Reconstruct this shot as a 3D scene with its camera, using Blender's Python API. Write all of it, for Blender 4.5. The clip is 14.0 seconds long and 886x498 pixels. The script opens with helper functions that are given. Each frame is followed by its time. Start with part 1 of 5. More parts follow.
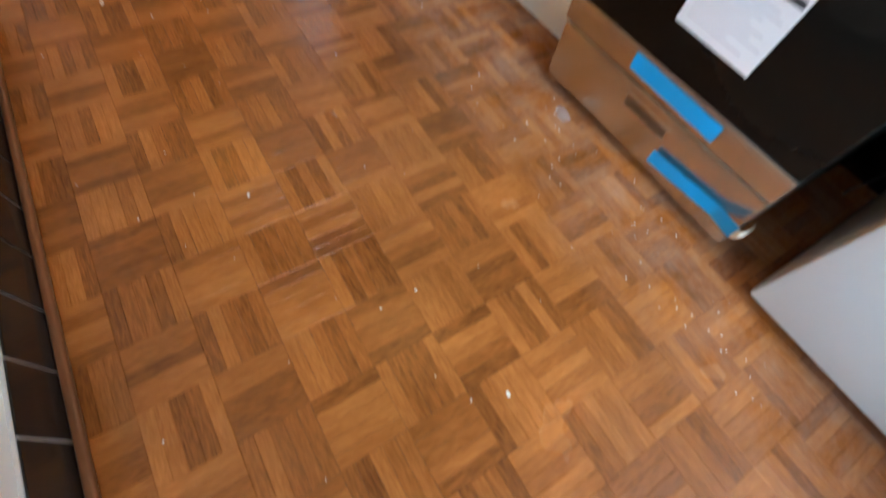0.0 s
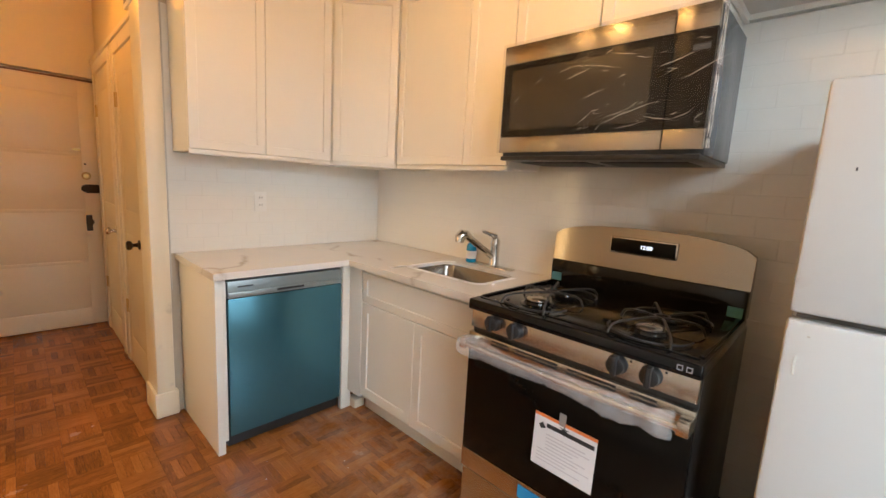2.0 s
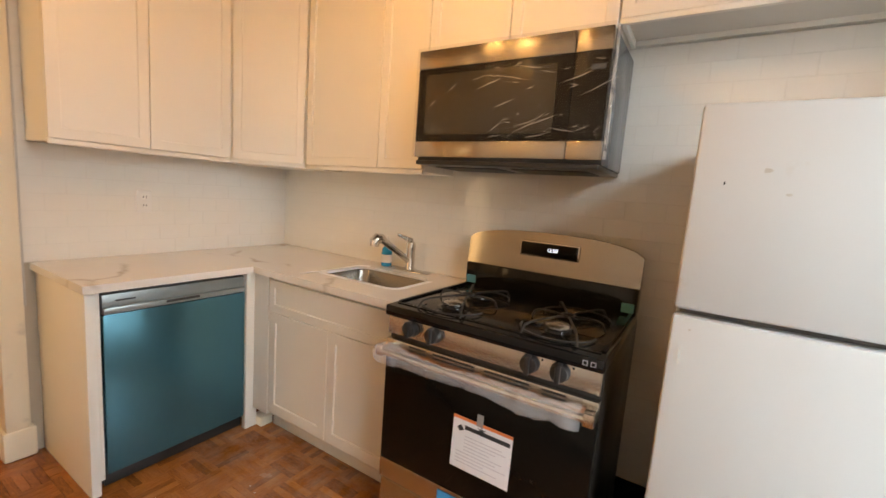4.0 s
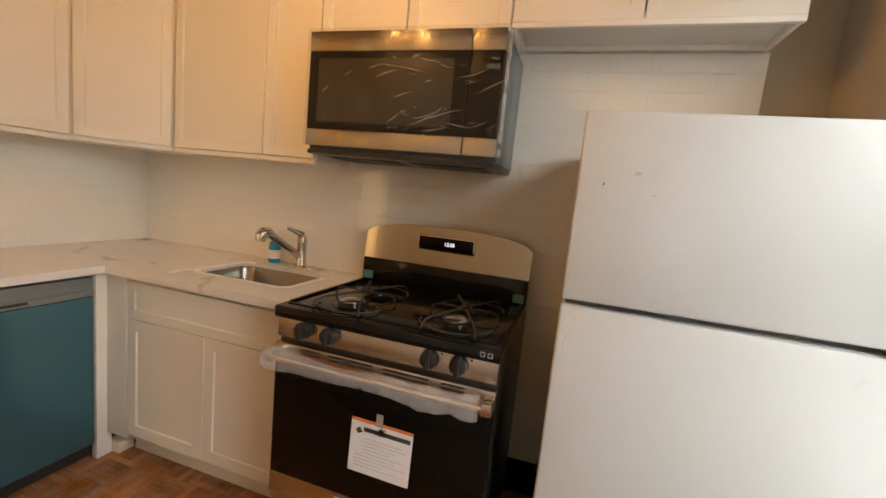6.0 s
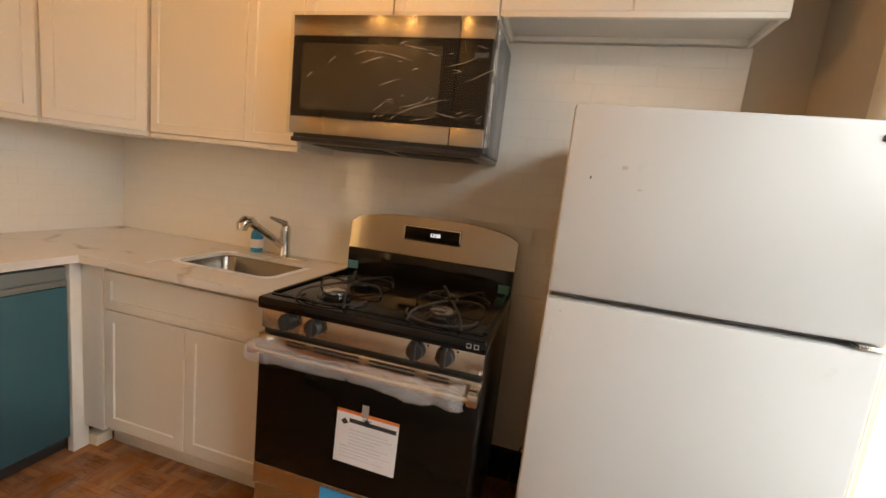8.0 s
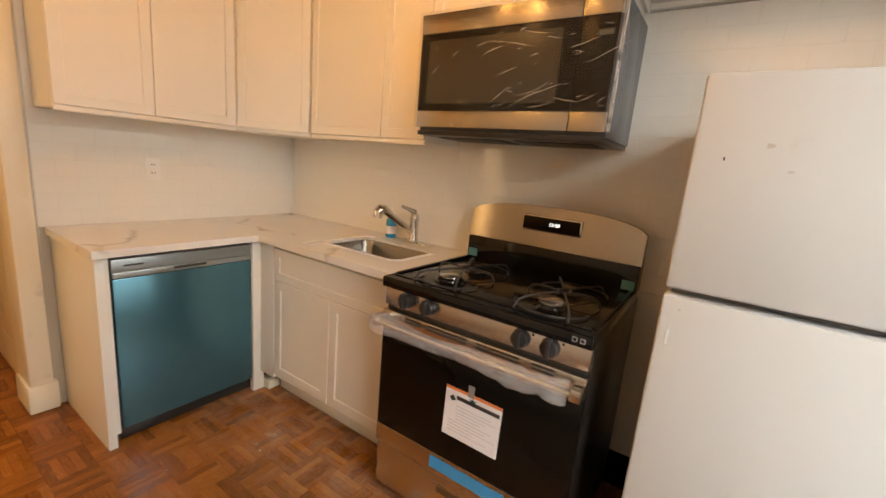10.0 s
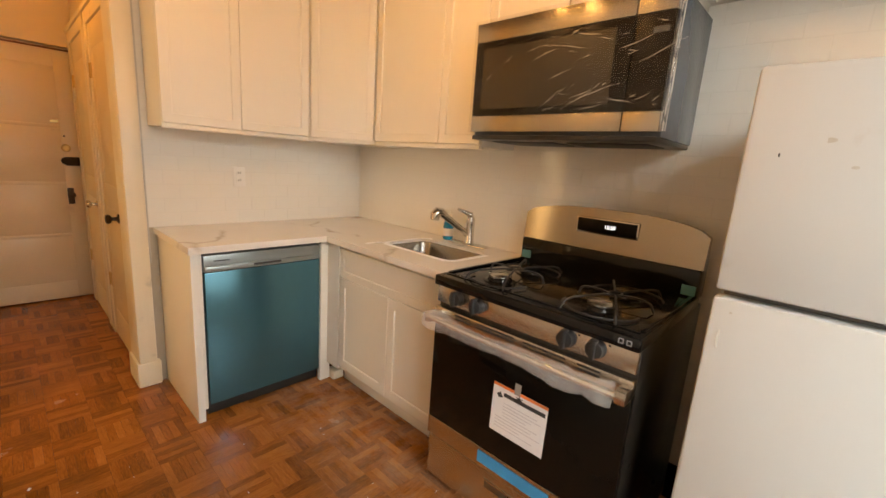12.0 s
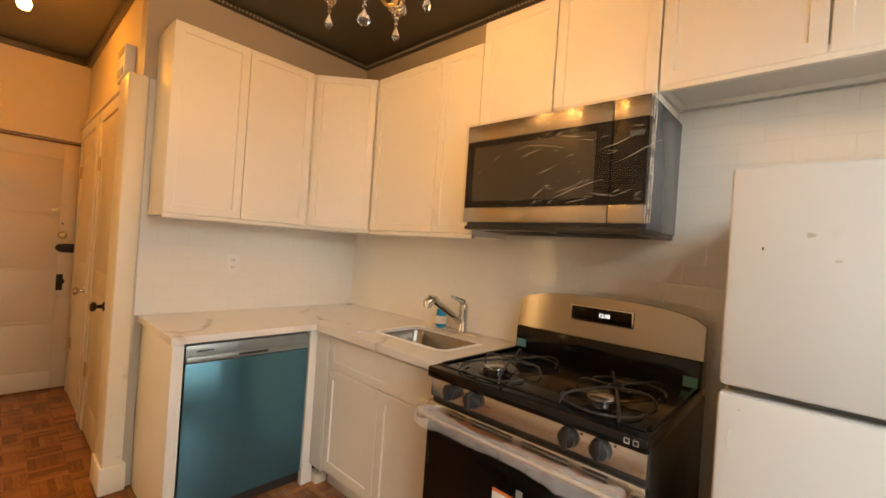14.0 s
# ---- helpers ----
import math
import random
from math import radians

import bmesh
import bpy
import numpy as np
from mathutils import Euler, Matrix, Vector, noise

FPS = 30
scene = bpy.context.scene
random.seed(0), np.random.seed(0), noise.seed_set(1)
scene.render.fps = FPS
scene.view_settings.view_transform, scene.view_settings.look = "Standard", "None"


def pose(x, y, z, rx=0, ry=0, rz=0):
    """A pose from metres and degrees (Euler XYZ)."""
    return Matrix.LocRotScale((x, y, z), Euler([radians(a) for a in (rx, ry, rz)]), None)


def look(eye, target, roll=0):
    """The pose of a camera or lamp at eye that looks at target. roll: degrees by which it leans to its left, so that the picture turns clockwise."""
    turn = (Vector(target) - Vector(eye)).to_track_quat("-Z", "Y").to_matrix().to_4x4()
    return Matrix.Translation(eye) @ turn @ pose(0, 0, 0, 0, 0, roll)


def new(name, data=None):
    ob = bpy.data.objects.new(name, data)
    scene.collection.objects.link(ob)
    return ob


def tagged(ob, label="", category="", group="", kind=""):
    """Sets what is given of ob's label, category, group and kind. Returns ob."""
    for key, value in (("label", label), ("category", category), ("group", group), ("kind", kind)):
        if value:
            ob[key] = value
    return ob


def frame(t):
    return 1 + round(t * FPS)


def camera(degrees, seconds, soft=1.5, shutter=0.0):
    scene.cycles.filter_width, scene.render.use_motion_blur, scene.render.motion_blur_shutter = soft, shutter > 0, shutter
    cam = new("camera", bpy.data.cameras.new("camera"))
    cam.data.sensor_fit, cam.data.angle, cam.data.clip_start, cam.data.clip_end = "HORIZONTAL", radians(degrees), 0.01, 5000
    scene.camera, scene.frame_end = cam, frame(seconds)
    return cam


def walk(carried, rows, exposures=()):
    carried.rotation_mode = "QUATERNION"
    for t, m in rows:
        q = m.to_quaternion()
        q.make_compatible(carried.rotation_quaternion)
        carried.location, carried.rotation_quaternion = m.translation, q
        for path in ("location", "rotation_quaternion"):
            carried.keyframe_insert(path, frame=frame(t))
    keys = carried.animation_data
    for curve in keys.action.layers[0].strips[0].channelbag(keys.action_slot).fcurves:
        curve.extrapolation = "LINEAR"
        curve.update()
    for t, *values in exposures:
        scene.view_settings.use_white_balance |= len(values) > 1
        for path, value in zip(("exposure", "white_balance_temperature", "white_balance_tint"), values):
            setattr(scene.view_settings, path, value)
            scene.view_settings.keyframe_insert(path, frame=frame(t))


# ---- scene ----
cam = camera(93.9, 14.0, shutter=0.4)
PATH = [
    (0, (0.117, 0.029, 0.953), (0.753, 0.739, -0.805), 11.7),
    (0.1, (0.108, 0.037, 0.979), (0.812, 0.856, -0.704), 10.7),
    (0.2, (0.08, 0.031, 1.002), (0.882, 0.968, -0.572), 10.1),
    (0.3, (0.055, 0.026, 1.034), (0.948, 1.063, -0.425), 9.0),
    (0.4, (0.033, 0.017, 1.066), (1.007, 1.14, -0.272), 8.0),
    (0.5, (0.014, 0.006, 1.093), (1.067, 1.205, -0.112), 6.9),
    (0.7, (-0.027, -0.019, 1.148), (1.165, 1.287, 0.213), 5.7),
    (0.8, (-0.045, -0.032, 1.179), (1.197, 1.31, 0.368), 5.1),
    (1, (-0.057, -0.06, 1.239), (1.241, 1.335, 0.631), 4.2),
    (1.5, (-0.065, -0.13, 1.309), (1.331, 1.266, 0.989), 3.3),
    (2, (-0.06, -0.143, 1.313), (1.368, 1.224, 1.015), 3.2),
    (2.5, (-0.06, -0.129, 1.313), (1.392, 1.211, 1.004), 3.4),
    (3, (-0.052, -0.123, 1.318), (1.476, 1.134, 1.024), 3.7),
    (3.2, (-0.055, -0.125, 1.32), (1.507, 1.092, 1.035), 3.8),
    (5.5, (-0.025, -0.096, 1.32), (1.834, 0.597, 1.066), 5.4),
    (6, (-0.021, -0.093, 1.32), (1.875, 0.492, 1.069), 5.8),
    (6.5, (-0.017, -0.09, 1.321), (1.905, 0.404, 1.072), 6.2),
    (7, (-0.01, -0.09, 1.322), (1.922, 0.361, 1.067), 6.4),
    (7.5, (-0.009, -0.092, 1.321), (1.918, 0.371, 1.058), 6.6),
    (7.7, (-0.019, -0.08, 1.327), (1.905, 0.389, 1.049), 6.6),
    (10, (-0.003, -0.17, 1.329), (1.627, 0.916, 0.924), 5.1),
    (10.5, (-0.005, -0.203, 1.337), (1.539, 0.991, 0.901), 4.5),
    (11, (-0.014, -0.227, 1.33), (1.469, 1.039, 0.884), 4.2),
    (11.5, (-0.015, -0.244, 1.33), (1.431, 1.063, 0.883), 4.0),
    (12, (-0.016, -0.248, 1.327), (1.419, 1.085, 0.922), 4.0),
    (12.5, (-0.013, -0.246, 1.332), (1.429, 1.101, 1.008), 4.1),
    (13, (-0.011, -0.241, 1.339), (1.444, 1.115, 1.124), 4.0),
    (13.5, (-0.011, -0.238, 1.344), (1.454, 1.12, 1.243), 3.9),
    (14, (-0.014, -0.24, 1.342), (1.457, 1.115, 1.342), 4.0),
]
EXPOSURES = [(0.0, 0.45, 5300, 4), (0.5, 0.6, 6100, 6), (1.0, 0.38, 6200, 9), (1.5, 0.18, 6000, 9), (2.0, 0.1, 6500, 10), (3.0, 0.08, 6850, 12), (5.5, -0.27, 7700, 14), (7.0, -0.46, 7850, 15),
             (10.0, -0.08, 8100, 16), (11.0, 0.0, 8200, 15), (14.0, -0.1, 8250, 14)]
walk(cam, [(t, look(eye, target, roll)) for t, eye, target, roll in PATH], EXPOSURES)

# ---- world and lights ----
world = bpy.data.worlds.new("sky")
scene.world = world
world.use_nodes = True
wn = world.node_tree.nodes
sky = wn.new("ShaderNodeTexSky")
sky.sky_type = "NISHITA"
sky.sun_disc = False
sky.sun_elevation, sky.sun_rotation = radians(38), radians(200)
world.node_tree.links.new(sky.outputs[0], wn["Background"].inputs[0])
wn["Background"].inputs[1].default_value = 0.12


def lamp(name, kind, m, energy, colour, size=0.1, size_y=None):
    data = bpy.data.lights.new(name, kind)
    data.energy, data.color = energy, colour
    if kind == "AREA":
        data.shape, data.size, data.size_y = "RECTANGLE", size, size_y or size
    elif kind == "SUN":
        data.angle = size
    else:
        data.shadow_soft_size = size
    ob = new(name, data)
    ob.matrix_world = m
    return ob


WX, WY, CEIL = 1.83, 2.36, 2.67      # range wall, dishwasher wall, kitchen ceiling
SOUTH, WEST = -0.89, -0.40           # window wall, wall with the black tile skirting
HALL_X, HALL_Y, HALL_C = 0.465, 4.27, 2.63
WARM = (1.0, 0.50, 0.135)
# sky lamp beyond the window behind the walk, set high to spare upper cabinets
lamp("sky_daylight", "AREA", look((-1.10, SOUTH - 3.0, 3.7), (0.60, 0.3, 0.6)), 450, (0.76, 0.90, 1.0), 5.0, 3.6)
# glow of the side room beyond the openings, made strong and warm as fill
lamp("side_room_fill", "AREA", look((-2.1, 2.35, 1.45), (0.7, 1.7, 0.6)), 34, (1.0, 0.72, 0.38), 1.3, 1.4)
CHX, CHY = 0.712, 0.82                # chandelier
BULBS = [(CHX + 0.19 * math.cos(radians(a)), CHY + 0.19 * math.sin(radians(a)), 2.26) for a in (20, 92, 164, 236, 308)]
for p in BULBS:
    lamp("chandelier_bulb_light", "POINT", pose(*p), 4.8, WARM, 0.022)
lamp("hall_bulb_light", "POINT", pose(0.04, 3.11, 2.42), 10, (1.0, 0.38, 0.04), 0.05)

# ---- materials ----


def material(name, colour, rough=0.5, metal=0.0, scale=8.0, vary=0.08, grain=120.0, bump=0.02, stretch=(1, 1, 1), spots=None, gloss=0.2, **more):
    """Paint, metal, plastic: a base colour with two scales of variation in tone, gloss and relief."""
    m = bpy.data.materials.new(name)
    m.use_nodes = True
    n, l = m.node_tree.nodes, m.node_tree.links
    b = n["Principled BSDF"]
    b.inputs["Metallic"].default_value = metal
    co = n.new("ShaderNodeTexCoord")
    mp = n.new("ShaderNodeMapping")
    mp.inputs["Scale"].default_value = stretch
    l.new(co.outputs["Object"], mp.inputs[0])
    big, fine = n.new("ShaderNodeTexNoise"), n.new("ShaderNodeTexNoise")
    big.inputs["Scale"].default_value, big.inputs["Detail"].default_value = scale, 5
    fine.inputs["Scale"].default_value, fine.inputs["Detail"].default_value = grain, 3
    for t in (big, fine):
        l.new(mp.outputs[0], t.inputs["Vector"])
    mix = n.new("ShaderNodeMix")
    mix.data_type = "RGBA"
    mix.inputs["A"].default_value = (*[c * (1 - vary) for c in colour], 1)
    mix.inputs["B"].default_value = (*[min(1, c * (1 + vary)) for c in colour], 1)
    add = n.new("ShaderNodeMath")
    add.operation = "MULTIPLY_ADD"
    add.inputs[1].default_value = 0.35
    l.new(fine.outputs[0], add.inputs[0])
    mul = n.new("ShaderNodeMath")
    mul.operation = "MULTIPLY"
    mul.inputs[1].default_value = 0.65
    l.new(big.outputs[0], mul.inputs[0])
    l.new(mul.outputs[0], add.inputs[2])
    l.new(add.outputs[0], mix.inputs["Factor"])
    out = mix.outputs["Result"]
    if spots:
        dirt, cut, threshold, sc = n.new("ShaderNodeTexNoise"), n.new("ShaderNodeValToRGB"), spots[1], spots[2]
        dirt.inputs["Scale"].default_value, dirt.inputs["Detail"].default_value = sc, 6
        l.new(co.outputs["Object"], dirt.inputs["Vector"])
        cut.color_ramp.elements[0].position, cut.color_ramp.elements[1].position = threshold, threshold + 0.12
        l.new(dirt.outputs[0], cut.inputs[0])
        mx = n.new("ShaderNodeMix")
        mx.data_type = "RGBA"
        mx.inputs["B"].default_value = (*spots[0], 1)
        l.new(cut.outputs[0], mx.inputs["Factor"])
        l.new(out, mx.inputs["A"])
        out = mx.outputs["Result"]
    l.new(out, b.inputs["Base Color"])
    rr = n.new("ShaderNodeMapRange")
    rr.inputs["To Min"].default_value, rr.inputs["To Max"].default_value = max(0.02, rough * (1 - gloss)), min(1, rough * (1 + gloss))
    l.new(big.outputs[0], rr.inputs["Value"])
    l.new(rr.outputs[0], b.inputs["Roughness"])
    if bump:
        bp = n.new("ShaderNodeBump")
        bp.inputs["Strength"].default_value, bp.inputs["Distance"].default_value = 1.0, bump * 0.01
        l.new(add.outputs[0], bp.inputs["Height"])
        l.new(bp.outputs[0], b.inputs["Normal"])
    for key, value in more.items():
        b.inputs[key.replace("_", " ")].default_value = value
    return m


def wood_material(name, dark, mid, light, rough=0.32, random_piece=True, along=(1, 1, 1), dusty=0.0):
    m = bpy.data.materials.new(name)
    m.use_nodes = True
    n, l = m.node_tree.nodes, m.node_tree.links
    b = n["Principled BSDF"]
    co, info, geo = n.new("ShaderNodeTexCoord"), n.new("ShaderNodeObjectInfo"), n.new("ShaderNodeNewGeometry")
    rnd = n.new("ShaderNodeMath")
    rnd.operation = "ADD"
    l.new(info.outputs["Random"], rnd.inputs[0])
    l.new(geo.outputs["Random Per Island"], rnd.inputs[1])
    fr = n.new("ShaderNodeMath")
    fr.operation = "FRACT"
    l.new(rnd.outputs[0], fr.inputs[0])
    comb = n.new("ShaderNodeCombineXYZ")
    k = n.new("ShaderNodeMath")
    k.operation = "MULTIPLY"
    k.inputs[1].default_value = 37.0
    l.new(fr.outputs[0], k.inputs[0])
    for i in range(3):
        l.new(k.outputs[0], comb.inputs[i])
    va = n.new("ShaderNodeVectorMath")
    va.operation = "ADD"
    uv = n.new("ShaderNodeUVMap")
    l.new(uv.outputs[0] if random_piece else co.outputs["Object"], va.inputs[0])
    l.new(comb.outputs[0], va.inputs[1])
    mp = n.new("ShaderNodeMapping")
    mp.inputs["Scale"].default_value = along
    l.new(va.outputs[0], mp.inputs[0])
    grain = n.new("ShaderNodeTexNoise")
    grain.inputs["Scale"].default_value, grain.inputs["Detail"].default_value, grain.inputs["Distortion"].default_value = 9, 7, 0.6
    l.new(mp.outputs[0], grain.inputs["Vector"])
    mixf = n.new("ShaderNodeMath")
    mixf.operation = "MULTIPLY_ADD"
    mixf.inputs[1].default_value = 0.40
    l.new(fr.outputs[0], mixf.inputs[0])
    g2 = n.new("ShaderNodeMath")
    g2.operation = "MULTIPLY"
    g2.inputs[1].default_value = 0.70
    l.new(grain.outputs[0], g2.inputs[0])
    l.new(g2.outputs[0], mixf.inputs[2])
    ramp = n.new("ShaderNodeValToRGB")
    e = ramp.color_ramp.elements
    e[0].position, e[0].color = 0.18, (*dark, 1)
    e[1].position, e[1].color = 0.85, (*light, 1)
    em = e.new(0.5)
    em.color = (*mid, 1)
    l.new(mixf.outputs[0], ramp.inputs[0])
    dirt = n.new("ShaderNodeTexNoise")
    dirt.inputs["Scale"].default_value, dirt.inputs["Detail"].default_value = 3.2, 8
    l.new(geo.outputs["Position"], dirt.inputs["Vector"])
    dr = n.new("ShaderNodeMapRange")
    dr.inputs["From Min"].default_value, dr.inputs["From Max"].default_value = 0.35, 0.7
    dr.inputs["To Min"].default_value, dr.inputs["To Max"].default_value = 0.78, 1.12
    l.new(dirt.outputs[0], dr.inputs["Value"])
    mu = n.new("ShaderNodeMix")
    mu.data_type, mu.blend_type = "RGBA", "MULTIPLY"
    mu.inputs["Factor"].default_value = 1
    l.new(ramp.outputs[0], mu.inputs["A"])
    l.new(dr.outputs[0], mu.inputs["B"])
    base = mu.outputs["Result"]
    if dusty:
        # pale plaster dust trodden into the floor along the appliances
        sep = n.new("ShaderNodeSeparateXYZ")
        l.new(geo.outputs["Position"], sep.inputs[0])
        gx, cloud, amount, dmix = n.new("ShaderNodeMapRange"), n.new("ShaderNodeTexNoise"), n.new("ShaderNodeMath"), n.new("ShaderNodeMix")
        gx.inputs["From Min"].default_value, gx.inputs["From Max"].default_value = 0.70, 1.08
        gx.inputs["To Min"].default_value, gx.inputs["To Max"].default_value = 0.0, 1.0
        l.new(sep.outputs[0], gx.inputs["Value"])
        cloud.inputs["Scale"].default_value, cloud.inputs["Detail"].default_value, cloud.inputs["Roughness"].default_value = 7.0, 8, 0.7
        l.new(geo.outputs["Position"], cloud.inputs["Vector"])
        cr = n.new("ShaderNodeMapRange")
        cr.inputs["From Min"].default_value, cr.inputs["From Max"].default_value = 0.38, 0.72
        cr.inputs["To Max"].default_value = dusty
        l.new(cloud.outputs[0], cr.inputs["Value"])
        amount.operation = "MULTIPLY"
        l.new(gx.outputs[0], amount.inputs[0])
        l.new(cr.outputs[0], amount.inputs[1])
        dmix.data_type = "RGBA"
        dmix.inputs["B"].default_value = (0.52, 0.42, 0.34, 1)
        l.new(amount.outputs[0], dmix.inputs["Factor"])
        l.new(base, dmix.inputs["A"])
        base = dmix.outputs["Result"]
    l.new(base, b.inputs["Base Color"])
    r2 = n.new("ShaderNodeMapRange")
    r2.inputs["To Min"].default_value, r2.inputs["To Max"].default_value = rough * 0.7, rough * 1.5
    l.new(dirt.outputs[0], r2.inputs["Value"])
    l.new(r2.outputs[0], b.inputs["Roughness"])
    bp = n.new("ShaderNodeBump")
    bp.inputs["Strength"].default_value, bp.inputs["Distance"].default_value = 0.6, 0.0008
    l.new(grain.outputs[0], bp.inputs["Height"])
    l.new(bp.outputs[0], b.inputs["Normal"])
    return m


def quartz_material(name):
    m = material(name, (0.80, 0.77, 0.72), 0.16, scale=3, vary=0.04, bump=0)
    n, l = m.node_tree.nodes, m.node_tree.links
    b = n["Principled BSDF"]
    base = b.inputs["Base Color"].links[0].from_socket
    co = n["Texture Coordinate"]
    warp = n.new("ShaderNodeTexNoise")
    warp.inputs["Scale"].default_value, warp.inputs["Detail"].default_value = 2.2, 6
    l.new(co.outputs["Object"], warp.inputs["Vector"])
    va = n.new("ShaderNodeVectorMath")
    va.operation = "MULTIPLY_ADD"
    va.inputs[1].default_value = (0.55, 0.55, 0.55)
    l.new(warp.outputs["Color"], va.inputs[0])
    l.new(co.outputs["Object"], va.inputs[2])
    vo = n.new("ShaderNodeTexVoronoi")
    vo.feature = "DISTANCE_TO_EDGE"
    vo.inputs["Scale"].default_value = 1.25
    l.new(va.outputs[0], vo.inputs["Vector"])
    cut = n.new("ShaderNodeValToRGB")
    cut.color_ramp.elements[0].color, cut.color_ramp.elements[1].color = (1, 1, 1, 1), (0, 0, 0, 1)
    cut.color_ramp.elements[1].position = 0.028
    l.new(vo.outputs["Distance"], cut.inputs[0])
    fade = n.new("ShaderNodeMath")
    fade.operation = "MULTIPLY"
    mask, step = n.new("ShaderNodeTexNoise"), n.new("ShaderNodeMapRange")
    mask.inputs["Scale"].default_value, mask.inputs["Detail"].default_value = 2.6, 4
    l.new(co.outputs["Object"], mask.inputs["Vector"])
    step.inputs["From Min"].default_value, step.inputs["From Max"].default_value = 0.52, 0.63
    l.new(mask.outputs[0], step.inputs["Value"])
    l.new(cut.outputs[0], fade.inputs[0])
    l.new(step.outputs[0], fade.inputs[1])
    mx = n.new("ShaderNodeMix")
    mx.data_type = "RGBA"
    mx.inputs["B"].default_value = (0.40, 0.33, 0.25, 1)
    l.new(fade.outputs[0], mx.inputs["Factor"])
    l.new(base, mx.inputs["A"])
    l.new(mx.outputs["Result"], b.inputs["Base Color"])
    return m


def glowing(name, colour, strength):
    m = bpy.data.materials.new(name)
    m.use_nodes = True
    b = m.node_tree.nodes["Principled BSDF"]
    b.inputs["Base Color"].default_value = (*colour, 1)
    b.inputs["Emission Color"].default_value = (*colour, 1)
    b.inputs["Emission Strength"].default_value = strength
    return m


def film_material(name, tint, alpha, rough=0.12, scale=26.0):
    """Thin creased plastic film."""
    m = bpy.data.materials.new(name)
    m.use_nodes = True
    n, l = m.node_tree.nodes, m.node_tree.links
    b = n["Principled BSDF"]
    b.inputs["Base Color"].default_value = (*tint, 1)
    b.inputs["Roughness"].default_value = rough
    b.inputs["Alpha"].default_value = alpha
    co, mp, no, bp = n.new("ShaderNodeTexCoord"), n.new("ShaderNodeMapping"), n.new("ShaderNodeTexNoise"), n.new("ShaderNodeBump")
    mp.inputs["Rotation"].default_value = (0.5, 0, 0)
    mp.inputs["Scale"].default_value = (1, 0.35, 1.6)
    no.noise_type = "RIDGED_MULTIFRACTAL"
    no.inputs["Scale"].default_value, no.inputs["Detail"].default_value = scale, 3
    l.new(co.outputs["Object"], mp.inputs[0])
    l.new(mp.outputs[0], no.inputs["Vector"])
    l.new(no.outputs[0], bp.inputs["Height"])
    bp.inputs["Strength"].default_value, bp.inputs["Distance"].default_value = 0.45, 0.003
    l.new(bp.outputs[0], b.inputs["Normal"])
    return m


def glass_material(name, tint=(1, 1, 1), rough=0.02):
    m = bpy.data.materials.new(name)
    m.use_nodes = True
    b = m.node_tree.nodes["Principled BSDF"]
    b.inputs["Base Color"].default_value = (*tint, 1)
    b.inputs["Roughness"].default_value = rough
    b.inputs["Transmission Weight"].default_value = 1.0
    b.inputs["IOR"].default_value = 1.5
    return m


# Darker beige: the window wall's backlit dimness is put into its tone.
WALL = material("darker_wall_paint", (0.50, 0.43, 0.33), 0.55, scale=3, vary=0.04, grain=90, bump=0.05)
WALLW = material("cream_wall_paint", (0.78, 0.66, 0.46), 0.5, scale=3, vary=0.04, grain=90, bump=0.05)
WALLK = material("white_kitchen_wall_paint", (0.84, 0.80, 0.72), 0.5, scale=3, vary=0.04, grain=90, bump=0.05)
TRIMW = material("cream_gloss_paint", (0.80, 0.71, 0.55), 0.35, scale=6, vary=0.05, grain=60, bump=0.08, spots=((0.62, 0.55, 0.43), 0.64, 9))
CEILM = material("dark_taupe_ceiling_paint", (0.085, 0.070, 0.050), 0.28, scale=4, vary=0.04, grain=40, bump=0.03, gloss=0.05)
SILVER = material("silver_bead_paint", (0.42, 0.40, 0.36), 0.35, 0.6, scale=40, vary=0.2)
CAB = material("white_cabinet_paint", (0.82, 0.79, 0.72), 0.38, scale=5, vary=0.025, grain=200, bump=0.01)
# cabinet white taken darker for this one underside panel
CABIN = material("darkened_cabinet_underside", (0.70, 0.68, 0.63), 0.5, scale=5, vary=0.04, bump=0.02)
QUARTZ = quartz_material("veined_quartz")
TILE = material("white_glazed_tile", (0.80, 0.78, 0.73), 0.12, scale=7, vary=0.03, grain=30, bump=0.04)
GROUT = material("white_grout", (0.735, 0.715, 0.665), 0.8, scale=30, vary=0.06, bump=0.1)
STEEL = material("brushed_stainless", (0.64, 0.60, 0.54), 0.24, 1.0, scale=2.5, vary=0.03, grain=30, bump=0, gloss=0.04, Anisotropic=0.85, Anisotropic_Rotation=0.25)
DOORG = material("film_covered_door_glass", (0.008, 0.006, 0.005), 0.18, scale=6, vary=0.2, bump=0.01, Specular_IOR_Level=0.2)
# broad tone bands across the width imitate reflections in the backguard
STEELB = material("reflection_banded_steel", (0.44, 0.395, 0.33), 0.24, 1.0, scale=3.5, vary=0.22, grain=60, bump=0, gloss=0.15, stretch=(0.3, 1.6, 0.3), Anisotropic=0.85, Anisotropic_Rotation=0.25)
SINKM = material("sink_stainless", (0.33, 0.31, 0.28), 0.22, 1.0, scale=14, vary=0.05, grain=120, bump=0)
CHROME = material("brushed_nickel", (0.66, 0.63, 0.58), 0.20, 1.0, scale=20, vary=0.05, bump=0.005)
BLACKE = material("black_enamel", (0.006, 0.006, 0.006), 0.10, scale=14, vary=0.2, grain=150, bump=0, Specular_IOR_Level=0.35)
